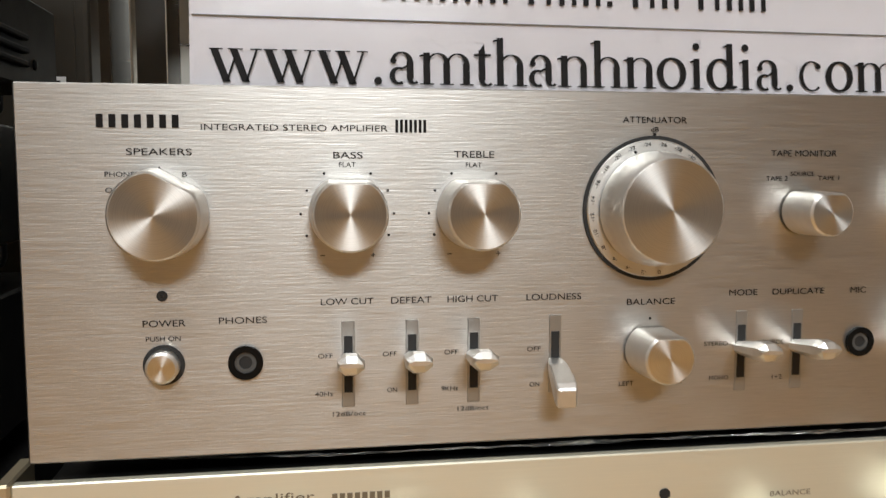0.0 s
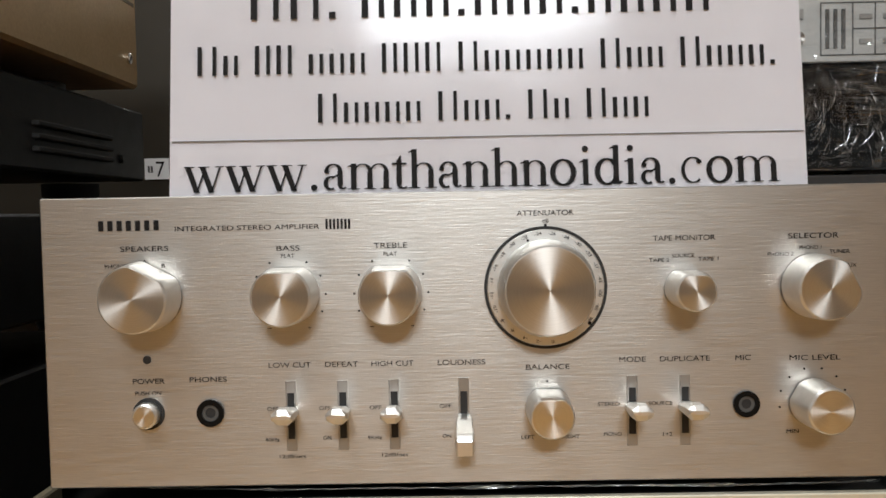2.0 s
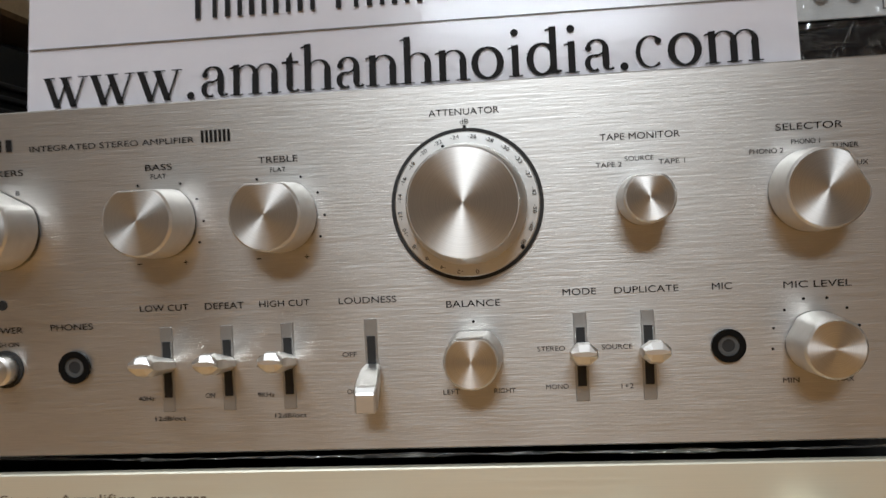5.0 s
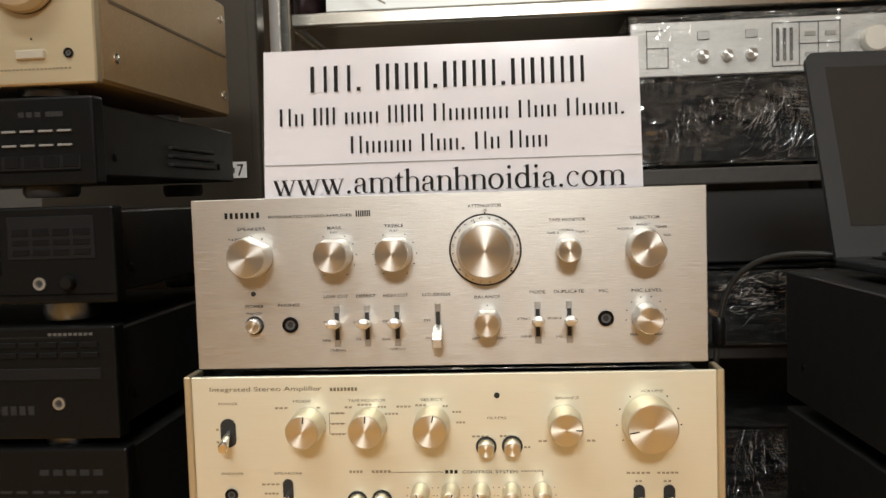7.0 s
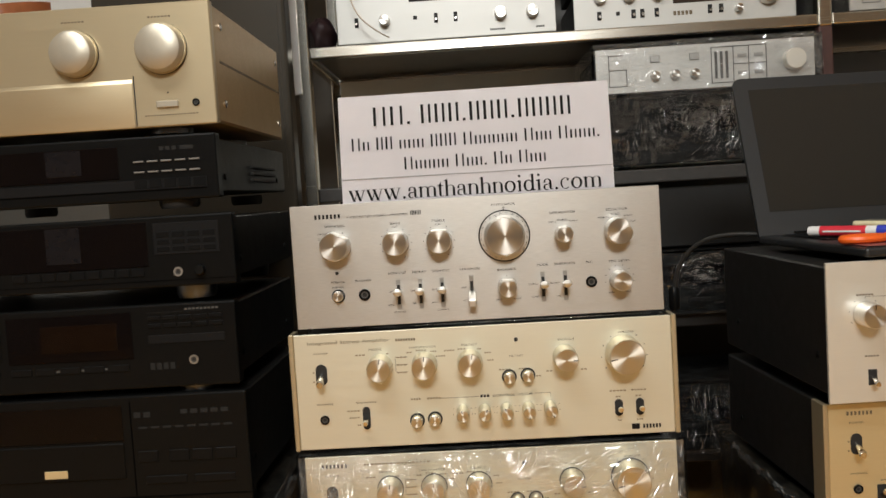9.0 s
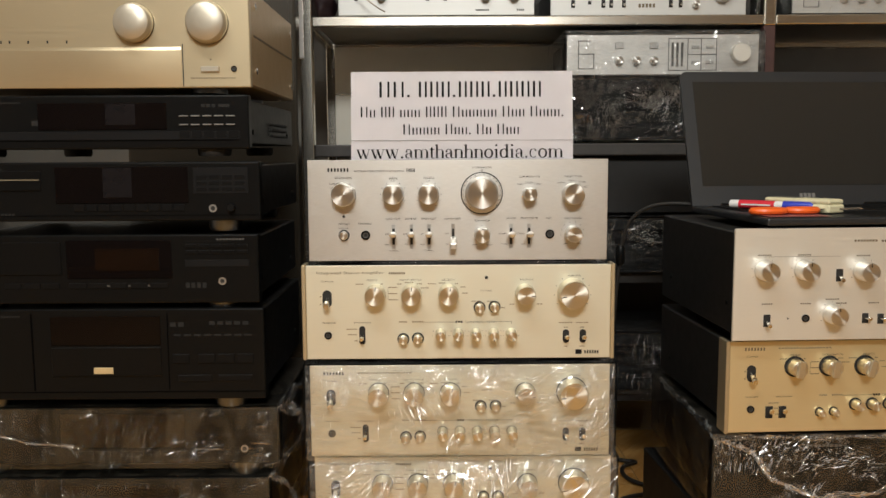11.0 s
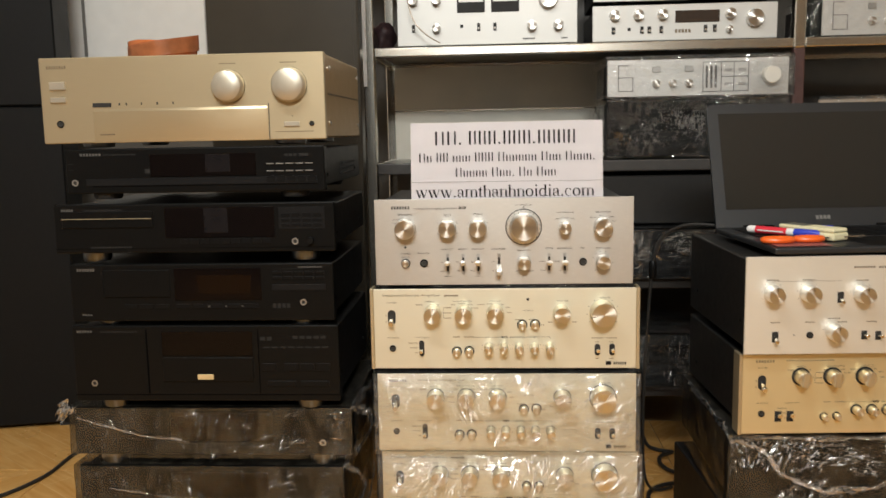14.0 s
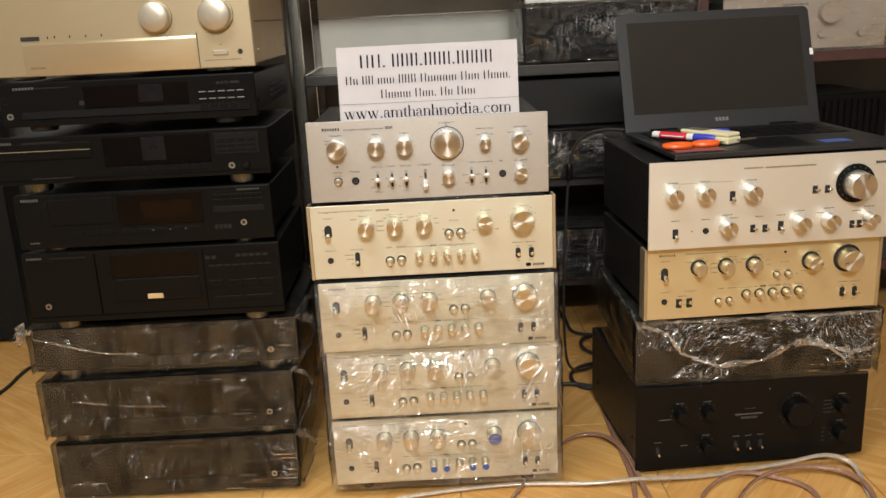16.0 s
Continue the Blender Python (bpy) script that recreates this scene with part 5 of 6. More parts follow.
def black_amplifier():
    cx = 0.62
    a = thing("stereo_amplifier", "heavy matt black stereo amplifier standing on the floor", "amplifier", (cx, 0.028, 0.013), 3.5)
    w, H = 0.474, 0.178
    p = part("front_panel", box(-w / 2, w / 2, 0, 0.006, 0, H, 0.001), BLACK, a, "matt black panel")
    case_and_feet(a, w - 0.004, 0.37, 0.002, H - 0.002, front=0.0065, foot_h=0.0145, vents=True)
    X = lambda x: x - cx
    Z = lambda z: z - 0.016
    for x, z, r in ((0.472, 0.135, 0.012), (0.528, 0.135, 0.012), (0.711, 0.122, 0.028), (0.527, 0.062, 0.012), (0.805, 0.127, 0.014), (0.805, 0.068, 0.014)):
        knob(p, X(x), Z(z), r, 0.022, 0, 0, face=BLACK, side=BLACK_SATIN, name="knob")
        dots(p, X(x), Z(z), r + 0.006, range(-135, 46, 15 if r > 0.02 else 36), 0.0016, PALE_INK)
        bars(p, X(x) - 0.008, X(x) + 0.008, Z(z) + r + 0.0095, Z(z) + r + 0.011, 5, PALE_INK)
    for x in (0.428, 0.589, 0.615, 0.64):
        toggle(p, X(x), Z(0.056), 0.008, 0.018, tip=-0.004, length=0.012)
        bars(p, X(x) - 0.007, X(x) + 0.007, Z(0.075), Z(0.0767), 4, PALE_INK)
    bars(p, X(0.585), X(0.642), Z(0.122), Z(0.1245), 16, PALE_INK)
    bars(p, X(0.598), X(0.632), Z(0.113), Z(0.118), 8, DIM_INK)
    bars(p, X(0.605), X(0.628), Z(0.134), Z(0.1355), 6, DIM_INK)
    bars(p, X(0.43), X(0.455), Z(0.1235), Z(0.125), 8, PALE_INK)
    bars(p, X(0.475), X(0.49), Z(0.064), Z(0.0655), 5, PALE_INK)
    for k in range(4):
        bars(p, X(0.768), X(0.786), Z(0.112) + 0.0085 * k, Z(0.1136) + 0.0085 * k, 6, DIM_INK)
        bars(p, X(0.768), X(0.774), Z(0.05) + 0.009 * k, Z(0.0515) + 0.009 * k, 2, DIM_INK)
    mark(p, X(0.654), Z(0.174), 0.003, 0.003, PALE_INK, name="lamp")
    return a


black_amplifier()
black_player("black amplifier wrapped in bunched clear film", 0.386, 0.852, 0.203, 0.326, 0.026,
             [("groove", 0.0, 1.0, 0.3, 0.31), ("bars", 0.3, 0.42, 0.86, 0.9, 9), ("dim", 0.85, 0.9, 0.5, 0.52, 3), ("dim", 0.06, 0.12, 0.5, 0.52, 4)], foot_h=0.011, depth=0.40)
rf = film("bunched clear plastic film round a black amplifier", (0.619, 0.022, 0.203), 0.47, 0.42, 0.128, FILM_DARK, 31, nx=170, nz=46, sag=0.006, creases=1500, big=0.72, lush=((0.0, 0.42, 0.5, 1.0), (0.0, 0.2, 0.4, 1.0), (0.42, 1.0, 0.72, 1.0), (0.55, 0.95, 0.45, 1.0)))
fx = lambda x, z, y=0.012: (x - 0.619, y - 0.022, z - 0.203)
ruffle(rf, [fx(0.392, 0.325), fx(0.442, 0.305), fx(0.470, 0.264), fx(0.543, 0.234), fx(0.621, 0.240), fx(0.685, 0.273), fx(0.74, 0.277), fx(0.788, 0.236), fx(0.845, 0.284)], 0.012, 3)
ruffle(rf, [fx(0.72, 0.275), fx(0.765, 0.262), fx(0.80, 0.250), fx(0.85, 0.262)], 0.018, 7, steps=40)
ruffle(rf, [fx(0.388, 0.331), fx(0.5, 0.329), fx(0.62, 0.330), fx(0.74, 0.329), fx(0.852, 0.331)], 0.010, 5, steps=150)
ruffle(rf, [fx(0.382, 0.335, 0.33), fx(0.380, 0.336, 0.22), fx(0.379, 0.338, 0.12), fx(0.381, 0.334, 0.05), fx(0.386, 0.325, 0.012)], 0.016, 11, steps=70)


def bent_rope(name, label, category, points, radius, material, res=8):
    cu = bpy.data.curves.new(name, "CURVE")
    cu.dimensions = "3D"
    sp = cu.splines.new("NURBS")
    sp.points.add(len(points) - 1)
    for q, c in zip(sp.points, points):
        q.co = (*c, 1)
    sp.use_endpoint_u, sp.order_u = True, 4
    cu.bevel_depth, cu.bevel_resolution, cu.resolution_u = radius, 3, res
    tmp = bpy.data.objects.new(name, cu)
    me = bpy.data.meshes.new_from_object(tmp)
    bpy.data.objects.remove(tmp)
    me.materials.clear()
    me.materials.append(material)
    ob = new(name, me)
    return tagged(ob, label, category)


def laptop():
    a = thing("laptop", "open black laptop with a dark screen, on the pale amplifier", "laptop", (0.6387, 0.1403, 0.646), 3.8)
    w, d = 0.424, 0.30
    base = part("base", box(-w / 2, w / 2, -d / 2, d / 2, 0.003, 0.014, 0.003, seg=2), LAP, a, "matt black keyboard base")
    part("keyboard_well", box(-w / 2 + 0.02, w / 2 - 0.02, -0.015, d / 2 - 0.03, 0.014, 0.0144), HOLE, base)
    for r in range(5):
        for k in range(14):
            x = -w / 2 + 0.023 + k * 0.0268
            y = -0.012 + r * 0.0258
            part("key", box(x, x + 0.024, y, y + 0.0225, 0.0144, 0.0160), KEY_BLACK, base)
    part("touchpad", box(-0.055, 0.055, -d / 2 + 0.012, -0.025, 0.014, 0.0143), BLACK_SATIN, base)
    part("sticker", box(0.08, 0.135, -d / 2 + 0.03, -d / 2 + 0.062, 0.014, 0.0143), BLUE_CAP, base, "blue sticker")
    for sx in (-1, 1):
        for yy in (-0.12, 0.12):
            part("foot", box(sx * 0.17 - 0.012, sx * 0.17 + 0.012, yy - 0.005, yy + 0.005, 0, 0.003), RUBBER, base)
    lean = 19.4
    lb = box(-w / 2, w / 2, 0, 0.007, 0, 0.256)
    bmesh.ops.bevel(lb, geom=[e for e in lb.edges if abs((e.verts[0].co - e.verts[1].co).y) > 0.004 and e.verts[0].co.z > 0.1], offset=0.013, segments=6, affect="EDGES", profile=0.5)
    lid = part("lid", lb, LAP, a, "black screen lid", at=(0, d / 2 - 0.004, 0.012), turn=(-lean, 0, 0))
    part("screen", box(-w / 2 + 0.022, w / 2 - 0.022, -0.0008, 0.001, 0.038, 0.236), SCREEN, lid, "dark glossy screen")
    bars(lid, -0.016, 0.014, 0.016, 0.0235, 4, PALE_INK, fill=0.75)
    part("label_tag", box(w / 2 - 0.006, w / 2 + 0.001, -0.001, 0.0, 0.148, 0.162), PAPER, lid, "small white tag")
    for sx in (-1, 1):
        b = lathe([(0.006, -0.03), (0.006, 0.03)], 16)
        bmesh.ops.rotate(b, verts=b.verts[:], cent=(0, 0, 0), matrix=Matrix.Rotation(radians(90), 3, "Z"))
        part("hinge", b, BLACK_SATIN, a, at=(sx * 0.13, d / 2 - 0.002, 0.012), smooth=True)
    return a


LAP = plain("laptop_black", (0.017, 0.0175, 0.0185), 0.42, 0, 500, 0.1, 0.08)
SCREEN = plain("laptop_screen", (0.020, 0.0195, 0.0175), 0.06, 0, 50, 0.02, 0)
laptop()

RED = plain("red_plastic", (0.65, 0.03, 0.05), 0.4, 0, 100, 0.05, 0)
BLUE = plain("blue_plastic", (0.03, 0.05, 0.45), 0.35, 0, 100, 0.05, 0)
ORANGE = plain("orange_plastic", (0.85, 0.13, 0.015), 0.35, 0, 100, 0.05, 0)
CREAM = plain("cream_felt", (0.72, 0.66, 0.42), 0.7, 0, 100, 0.06, 0.1)
WHITE_PL = plain("white_plastic", (0.8, 0.78, 0.76), 0.35, 0, 100, 0.03, 0)


def pen(label, at, yaw, barrel, cap, sleeve=None, length=0.125, r=0.0075):
    a = thing("marker_pen", label, "pen", at, yaw)
    b = lathe([(r * 0.9, 0), (r, -0.004), (r, -length * 0.66)], 20)
    rot = Matrix.Rotation(radians(90), 3, "Z")
    bmesh.ops.rotate(b, verts=b.verts[:], cent=(0, 0, 0), matrix=rot)
    body = part("barrel", b, barrel, a, smooth=True)
    b = lathe([(r * 1.08, -length * 0.66), (r * 1.08, -length * 0.96), (r * 0.7, -length)], 20)
    bmesh.ops.rotate(b, verts=b.verts[:], cent=(0, 0, 0), matrix=rot)
    part("cap", b, cap, a, smooth=True)
    if sleeve:
        b = lathe([(r * 1.03, -length * 0.12), (r * 1.03, -length * 0.56)], 20)
        bmesh.ops.rotate(b, verts=b.verts[:], cent=(0, 0, 0), matrix=rot)
        s = part("print_sleeve", b, sleeve, body, smooth=True)
        part("print_bar", box(length * 0.16, length * 0.52, -r * 1.12, -r * 1.02, -0.001, 0.0012), WHITE_PL, s)
    return a


TOPZ = 0.6615
pen("red and white marker pen with a blue cap", (0.448, 0.165, TOPZ + 0.0085), -47, WHITE_PL, BLUE, RED, 0.135, 0.0068)
pen("short blue pen lying behind the board eraser", (0.525, 0.178, TOPZ + 0.0068), -20, BLUE, BLUE, None, 0.075, 0.0068)
er = thing("board_eraser", "cream felt board eraser lying on the laptop", "eraser", (0.5375, 0.099, TOPZ), -58)
part("felt", box(-0.058, 0.058, -0.019, 0.019, 0.0, 0.013, 0.003, seg=2), CREAM, er)
part("back", box(-0.057, 0.057, -0.018, 0.018, 0.0131, 0.0205, 0.003, seg=2), CREAM, er)
part("worn_patch", box(-0.052, -0.005, -0.014, 0.014, 0.0205, 0.0209), plain("grey_felt", (0.13, 0.12, 0.09), 0.8, 0, 120, 0.3, 0.2), er, "grey patch on one end of the top")


def scissors():
    a = thing("scissors", "scissors with orange handles lying on the laptop", "scissors", (0.483, 0.030, TOPZ + 0.0055), 4)
    for k, (cx, cy, rx, ry) in enumerate(((-0.026, 0.0, 0.03, 0.017), (0.028, 0.006, 0.028, 0.016))):
        bm = bmesh.new()
        n, m = 36, 10
        g = []
        for i in range(n):
            t = 2 * math.pi * i / n
            row = []
            for j in range(m):
                s = 2 * math.pi * j / m
                rr = 0.0062
                row.append(bm.verts.new((cx + (rx - 0.007 + rr * math.cos(s)) * math.cos(t), cy + (ry - 0.005 + rr * math.cos(s)) * math.sin(t), rr * 0.85 * math.sin(s))))
            g.append(row)
        for i in range(n):
            for j in range(m):
                bm.faces.new((g[i][j], g[(i + 1) % n][j], g[(i + 1) % n][(j + 1) % m], g[i][(j + 1) % m]))
        part("handle", bm, ORANGE, a, "orange plastic finger loop", smooth=True)
    part("blade", box(0.05, 0.135, 0.004, 0.014, -0.001, 0.0005, 0.0004), CHROME, a, turn=(0, 0, 8))
    part("blade", box(0.05, 0.135, -0.006, 0.004, 0.0008, 0.002, 0.0004), CHROME, a, turn=(0, 0, 14))
    return a


scissors()
card = thing("paper_card", "small reddish card under the scissors", "card", (0.487, 0.012, TOPZ - 0.0005), 4)
part("card_sheet", box(-0.045, 0.045, -0.022, 0.02, 0, 0.0006), plain("red_card", (0.28, 0.09, 0.08), 0.4, 0, 60, 0.1, 0), card)

# ---- gear on the rack ----
ry = RACK_Y


def shelf_amplifier(label, x0, x1, z0, z1, y, kind):
    w, h = x1 - x0, z1 - z0
    cx = (x0 + x1) / 2
    a = thing("stereo_amplifier", label, "amplifier", (cx, y, z0), group="gear on the rack")
    p = part("front_panel", box(-w / 2, w / 2, 0, 0.005, 0, h, 0.0008), PALE_FRONT, a, "pale aluminium panel")
    case_and_feet(a, w - 0.006, 0.3, 0.001, h - 0.002, front=0.0055, foot_h=0.0075)
    U = lambda u: -w / 2 + u * w
    V = lambda v: v * h
    if kind == "meters":
        for u, v, r in ((0.09, 0.70, 0.012), (0.22, 0.70, 0.012), (0.22, 0.27, 0.011), (0.84, 0.68, 0.024), (0.75, 0.27, 0.0125), (0.895, 0.27, 0.0125)):
            knob(p, U(u), V(v), r, 0.02)
        for u0 in (0.335, 0.525):
            m = part("meter", box(U(u0), U(u0 + 0.155), -0.003, 0.001, V(0.50), V(0.88), 0.001), HOLE, p, "level meter with a white scale")
            part("meter_scale", box(U(u0 + 0.01), U(u0 + 0.145), -0.0036, -0.003, V(0.66), V(0.84)), PAPER, m)
        for u in (0.09, 0.455, 0.545):
            toggle(p, U(u), V(0.27), 0.008, 0.02, tip=-0.004, rounded=False, length=0.01)
        mark(p, U(0.36), V(0.29), 0.008, 0.008, HOLE, name="jack_hole")
        bars(p, U(0.70), U(0.77), V(0.06), V(0.085), 8)
        bars(p, U(0.91), U(0.95), V(0.06), V(0.085), 4)
    elif kind == "display":
        for u, v, r in ((0.12, 0.72, 0.013), (0.25, 0.72, 0.013), (0.38, 0.72, 0.013), (0.745, 0.70, 0.013), (0.875, 0.56, 0.022), (0.74, 0.27, 0.008)):
            knob(p, U(u), V(v), r, 0.018)
        part("display", box(U(0.45), U(0.69), -0.0015, 0.001, V(0.48), V(0.82), 0.0006), BROWN_WINDOW, p, "dark display window")
        for u in (0.115, 0.27, 0.31, 0.375, 0.615, 0.665):
            toggle(p, U(u), V(0.3), 0.009, 0.018, tip=-0.003, rounded=False, length=0.009)
        mark(p, U(0.2), V(0.33), 0.008, 0.008, HOLE, name="jack_hole")
        bars(p, U(0.45), U(0.54), V(0.2), V(0.3), 5, BROWN_INK)
    elif kind == "keys":
        for u, v in ((0.27, 0.35), (0.36, 0.35), (0.45, 0.35)):
            knob(p, U(u), V(v), 0.0095, 0.014)
        knob(p, U(0.90), V(0.52), 0.022, 0.02, name="volume_knob", face=PALE, side=PALE)
        for u, v in ((0.25, 0.74), (0.43, 0.74)):
            part("button", box(U(u), U(u + 0.045), -0.003, 0.001, V(v - 0.09), V(v + 0.07), 0.0008), SLOT_METAL, p)
        fr = bmesh.new()
        for u0, u1, v0, v1 in ((0.06, 0.06, 0.15, 0.85), (0.06, 0.14, 0.15, 0.15), (0.06, 0.14, 0.52, 0.52), (0.14, 0.14, 0.15, 0.52), (0.53, 0.53, 0.1, 0.9), (0.63, 0.63, 0.1, 0.9), (0.78, 0.78, 0.1, 0.9), (0.53, 0.78, 0.1, 0.1), (0.53, 0.78, 0.9, 0.9), (0.63, 0.78, 0.5, 0.5), (0.70, 0.70, 0.1, 0.9), (0.06, 0.12, 0.85, 0.85)):
            box(U(u0) - 0.0008, U(u1) + 0.0008, -0.0012, 0.0, V(v0) - 0.0008, V(v1) + 0.0008, bm=fr)
        part("panel_lines", fr, DIM_INK, p)
        for u in (0.55, 0.575, 0.60):
            part("slider", box(U(u) - 0.0025, U(u) + 0.0025, -0.0025, 0.001, V(0.2), V(0.8)), DIM_INK, p)
        for u in (0.65, 0.725):
            for v in (0.3, 0.68):
                part("button", box(U(u), U(u + 0.04), -0.0025, 0.001, V(v - 0.04), V(v + 0.04), 0.0006), SLOT_METAL, p)
    elif kind == "plain":
        p.data.materials[0] = GREYISH
        knob(p, U(0.64), V(0.68), 0.029, 0.024, name="volume_knob", face=GREYISH, side=GREYISH)
        for u in (0.34, 0.60, 0.84):
            knob(p, U(u), V(0.27), 0.009, 0.015, face=GREYISH, side=GREYISH)
        bars(p, U(0.36), U(0.52), V(0.84), V(0.88), 14, DIM_INK)
        for u in (0.08, 0.14, 0.20):
            toggle(p, U(u), V(0.25), 0.009, 0.018, tip=-0.003, rounded=False, length=0.009)
    elif kind == "disc":
        part("display", box(U(0.26), U(0.72), -0.002, 0.001, V(0.28), V(0.95), 0.001), SMOKE, p, "dark display window")
        part("groove", box(U(0.0), U(1.0), -0.0006, 0.001, V(0.22), V(0.24)), HOLE, p)
        for u in (0.10, 0.14, 0.18, 0.22, 0.77, 0.81, 0.85, 0.89):
            dots(p, U(u), V(0.12), 0, (0,), 0.006, DIM_INK)
    return a


GREYISH = brushed("greyish_champagne", (0.40, 0.34, 0.28), 0.5, 0.35, 0.04, 0.2)
PALE_FRONT = brushed("white_silver", (0.62, 0.61, 0.58), 0.45, 0.35, 0.04, 0.2)
S1 = 1.068
shelf_amplifier("pale silver power amplifier with two level meters", -0.260, 0.197, S1 + 0.0075, 1.235, ry + 0.02, "meters")
shelf_amplifier("slim pale silver receiver with a dark display", 0.237, 0.697, S1 + 0.0075, 1.164, ry + 0.036, "display")
shelf_amplifier("pale disc player with a dark window, on the receiver", 0.238, 0.706, 1.1735, 1.30, ry + 0.03, "disc")
shelf_amplifier("wrapped slim silver amplifier with sliders", 0.271, 0.716, 0.9345, 1.025, 0.796, "keys")
film("clear plastic film round a slim silver amplifier", (0.4935, 0.784, 0.9325), 0.451, 0.3, 0.097, FILM, 41, nx=60, nz=14, sag=0.006, creases=320, big=1.2, lush=((0.1, 0.25, 0.1, 0.9), (0.75, 0.85, 0.4, 0.9)))
shelf_amplifier("wrapped champagne amplifier in the next bay", 0.80, 1.24, 0.782, 0.918, ry + 0.02, "plain")
film("clear plastic film round an amplifier in the next bay", (1.02, ry + 0.0, 0.780), 0.45, 0.3, 0.142, FILM, 43, nx=60, nz=16, sag=0.006)
shelf_amplifier("wrapped silver amplifier in the next bay", 0.80, 1.24, S1 + 0.0075, 1.17, ry + 0.02, "keys")
film("clear plastic film round the upper amplifier in the next bay", (1.02, ry + 0.0, 1.075), 0.45, 0.3, 0.10, FILM, 44, nx=60, nz=14, sag=0.006)


def crumpled_cloth():
    a = thing("crumpled_cloth", "small crumpled dark maroon cloth on the rack shelf", "cloth", (-0.297, ry + 0.055, 1.0682))
    bm = bmesh.new()
    bmesh.ops.create_uvsphere(bm, u_segments=32, v_segments=20, radius=1.0)
    for v in bm.verts:
        n = v.co.normalized()
        k = 1 + 0.22 * noise.noise(n * 1.7 + Vector((3, 1, 8))) + 0.10 * abs(noise.noise(n * 5 + Vector((1, 4, 2))))
        v.co = Vector((n.x * 0.027 * k, n.y * 0.05 * k, max(0.0, 0.034 + n.z * 0.038 * k)))
    part("fabric", bm, plain("maroon_cloth", (0.022, 0.007, 0.009), 0.6, 0, 90, 0.25, 0.3), a, smooth=True)
    return a


crumpled_cloth()


def black_box(label, x0, x1, z0, z1, y, seed, wrapped=True, ribs=0, front=None):
    w, h = x1 - x0, z1 - z0
    a = thing("stereo_amplifier", label, "amplifier", ((x0 + x1) / 2, y, z0), group="gear on the rack")
    p = part("front_panel", box(-w / 2, w / 2, 0, 0.02, 0, h, 0.003), front or BLACK_SATIN, a)
    case_and_feet(a, w - 0.006, 0.32, 0.003, h - 0.001, front=0.0205, foot_h=0.009)
    if not front:
        part("display_window", box(-w * 0.2, w * 0.15, -0.001, 0.002, h * 0.45, h * 0.8), SMOKE, p)
    for i in range(0 if front else 5):
        part("key", box(-w * 0.4 + i * w * 0.16, -w * 0.3 + i * w * 0.16, -0.002, 0.002, h * 0.15, h * 0.24, 0.0006), KEY_BLACK, p)
    for i in range(ribs):
        part("rib", box(-w * 0.48 + i * w * 0.96 / ribs, -w * 0.48 + (i + 0.5) * w * 0.96 / ribs, -0.006, 0.001, h * 0.1, h * 0.9, 0.001), BLACK_SATIN, p)
    if wrapped:
        film("shiny clear film round black gear on the rack", ((x0 + x1) / 2, y - 0.006, z0), w, 0.33, h, FILM_RACK, seed, nx=60, nz=18, sag=0.009, creases=520, big=1.5, lush=((0.4, 1.0, 0.0, 1.0), (0.15, 0.3, 0.2, 0.8)))
    return a


DECK_GREY = plain("dark_grey_deck_front", (0.019, 0.018, 0.017), 0.42, 0, 60, 0.1, 0.03, 0.3)
black_box("black amplifier in clear film on the rack", 0.270, 0.723, 0.785, 0.926, 0.80, 51)
black_box("black amplifier in clear film on a lower shelf", 0.235, 0.70, 0.480, 0.60, 0.76, 52)
black_box("black receiver on a lower shelf", -0.28, 0.19, 0.480, 0.62, 0.80, 53, False)
black_box("black receiver in clear film near the floor", 0.235, 0.70, 0.190, 0.33, 0.76, 54)
black_box("black deck near the floor", -0.28, 0.19, 0.190, 0.36, 0.80, 55, False)
black_box("plain dark grey deck on wrapped gear, on a lower shelf", 0.235, 0.72, 0.610, 0.735, 0.815, 56, False, front=DECK_GREY)
black_box("ribbed black amplifier in the next bay", 0.80, 1.26, 0.480, 0.66, 0.81, 57, False, 24)
black_box("black deck at the foot of the next bay", 0.80, 1.26, 0.190, 0.36, 0.81, 58, False)

# ---- things beside and behind the stacks ----
PANEL_BROWN = plain("dark_brown_panel", (0.040, 0.033, 0.024), 0.32, 0, 12, 0.08, 0.03, 0.3)
scr = thing("dark_panel", "tall dark brown panel standing behind the black players", "panel", (-0.505, 0.60, 0))
# unseen lower length is added: it keeps the gap between the players dark
bm = box(-0.182, 0.180, 0, 0.05, 0.0, 2.0, 0.006, seg=2)
part("board", bm, PANEL_BROWN, scr)
part("edge_strip", box(0.164, 0.166, -0.001, 0.002, 0.80, 1.99), PANEL_BROWN, scr)
tag7 = part("paper_tag", box(0.127, 0.156, -0.002, -0.001, 0.780, 0.805), PAPER, scr, "small white tag")
letters(tag7, "7", 0.141, 0.151, 0.783, 0.801, y=-0.002)
bars(tag7, 0.131, 0.138, 0.788, 0.796, 2, DIM_INK, y=-0.0021)

wp = thing("white_board", "tall white board fixed to the back wall", "board", (-1.19, 1.396, 0))
part("board", box(-0.47, 0.235, 0, 0.022, 0.9, 2.2, 0.003), plain("white_board_paint", (0.84, 0.82, 0.78), 0.4, 0, 20, 0.03, 0.02), wp)
part("edge_strip", box(-0.175, -0.165, -0.006, 0.001, 0.9, 2.2, 0.002), PALE_INK, wp)

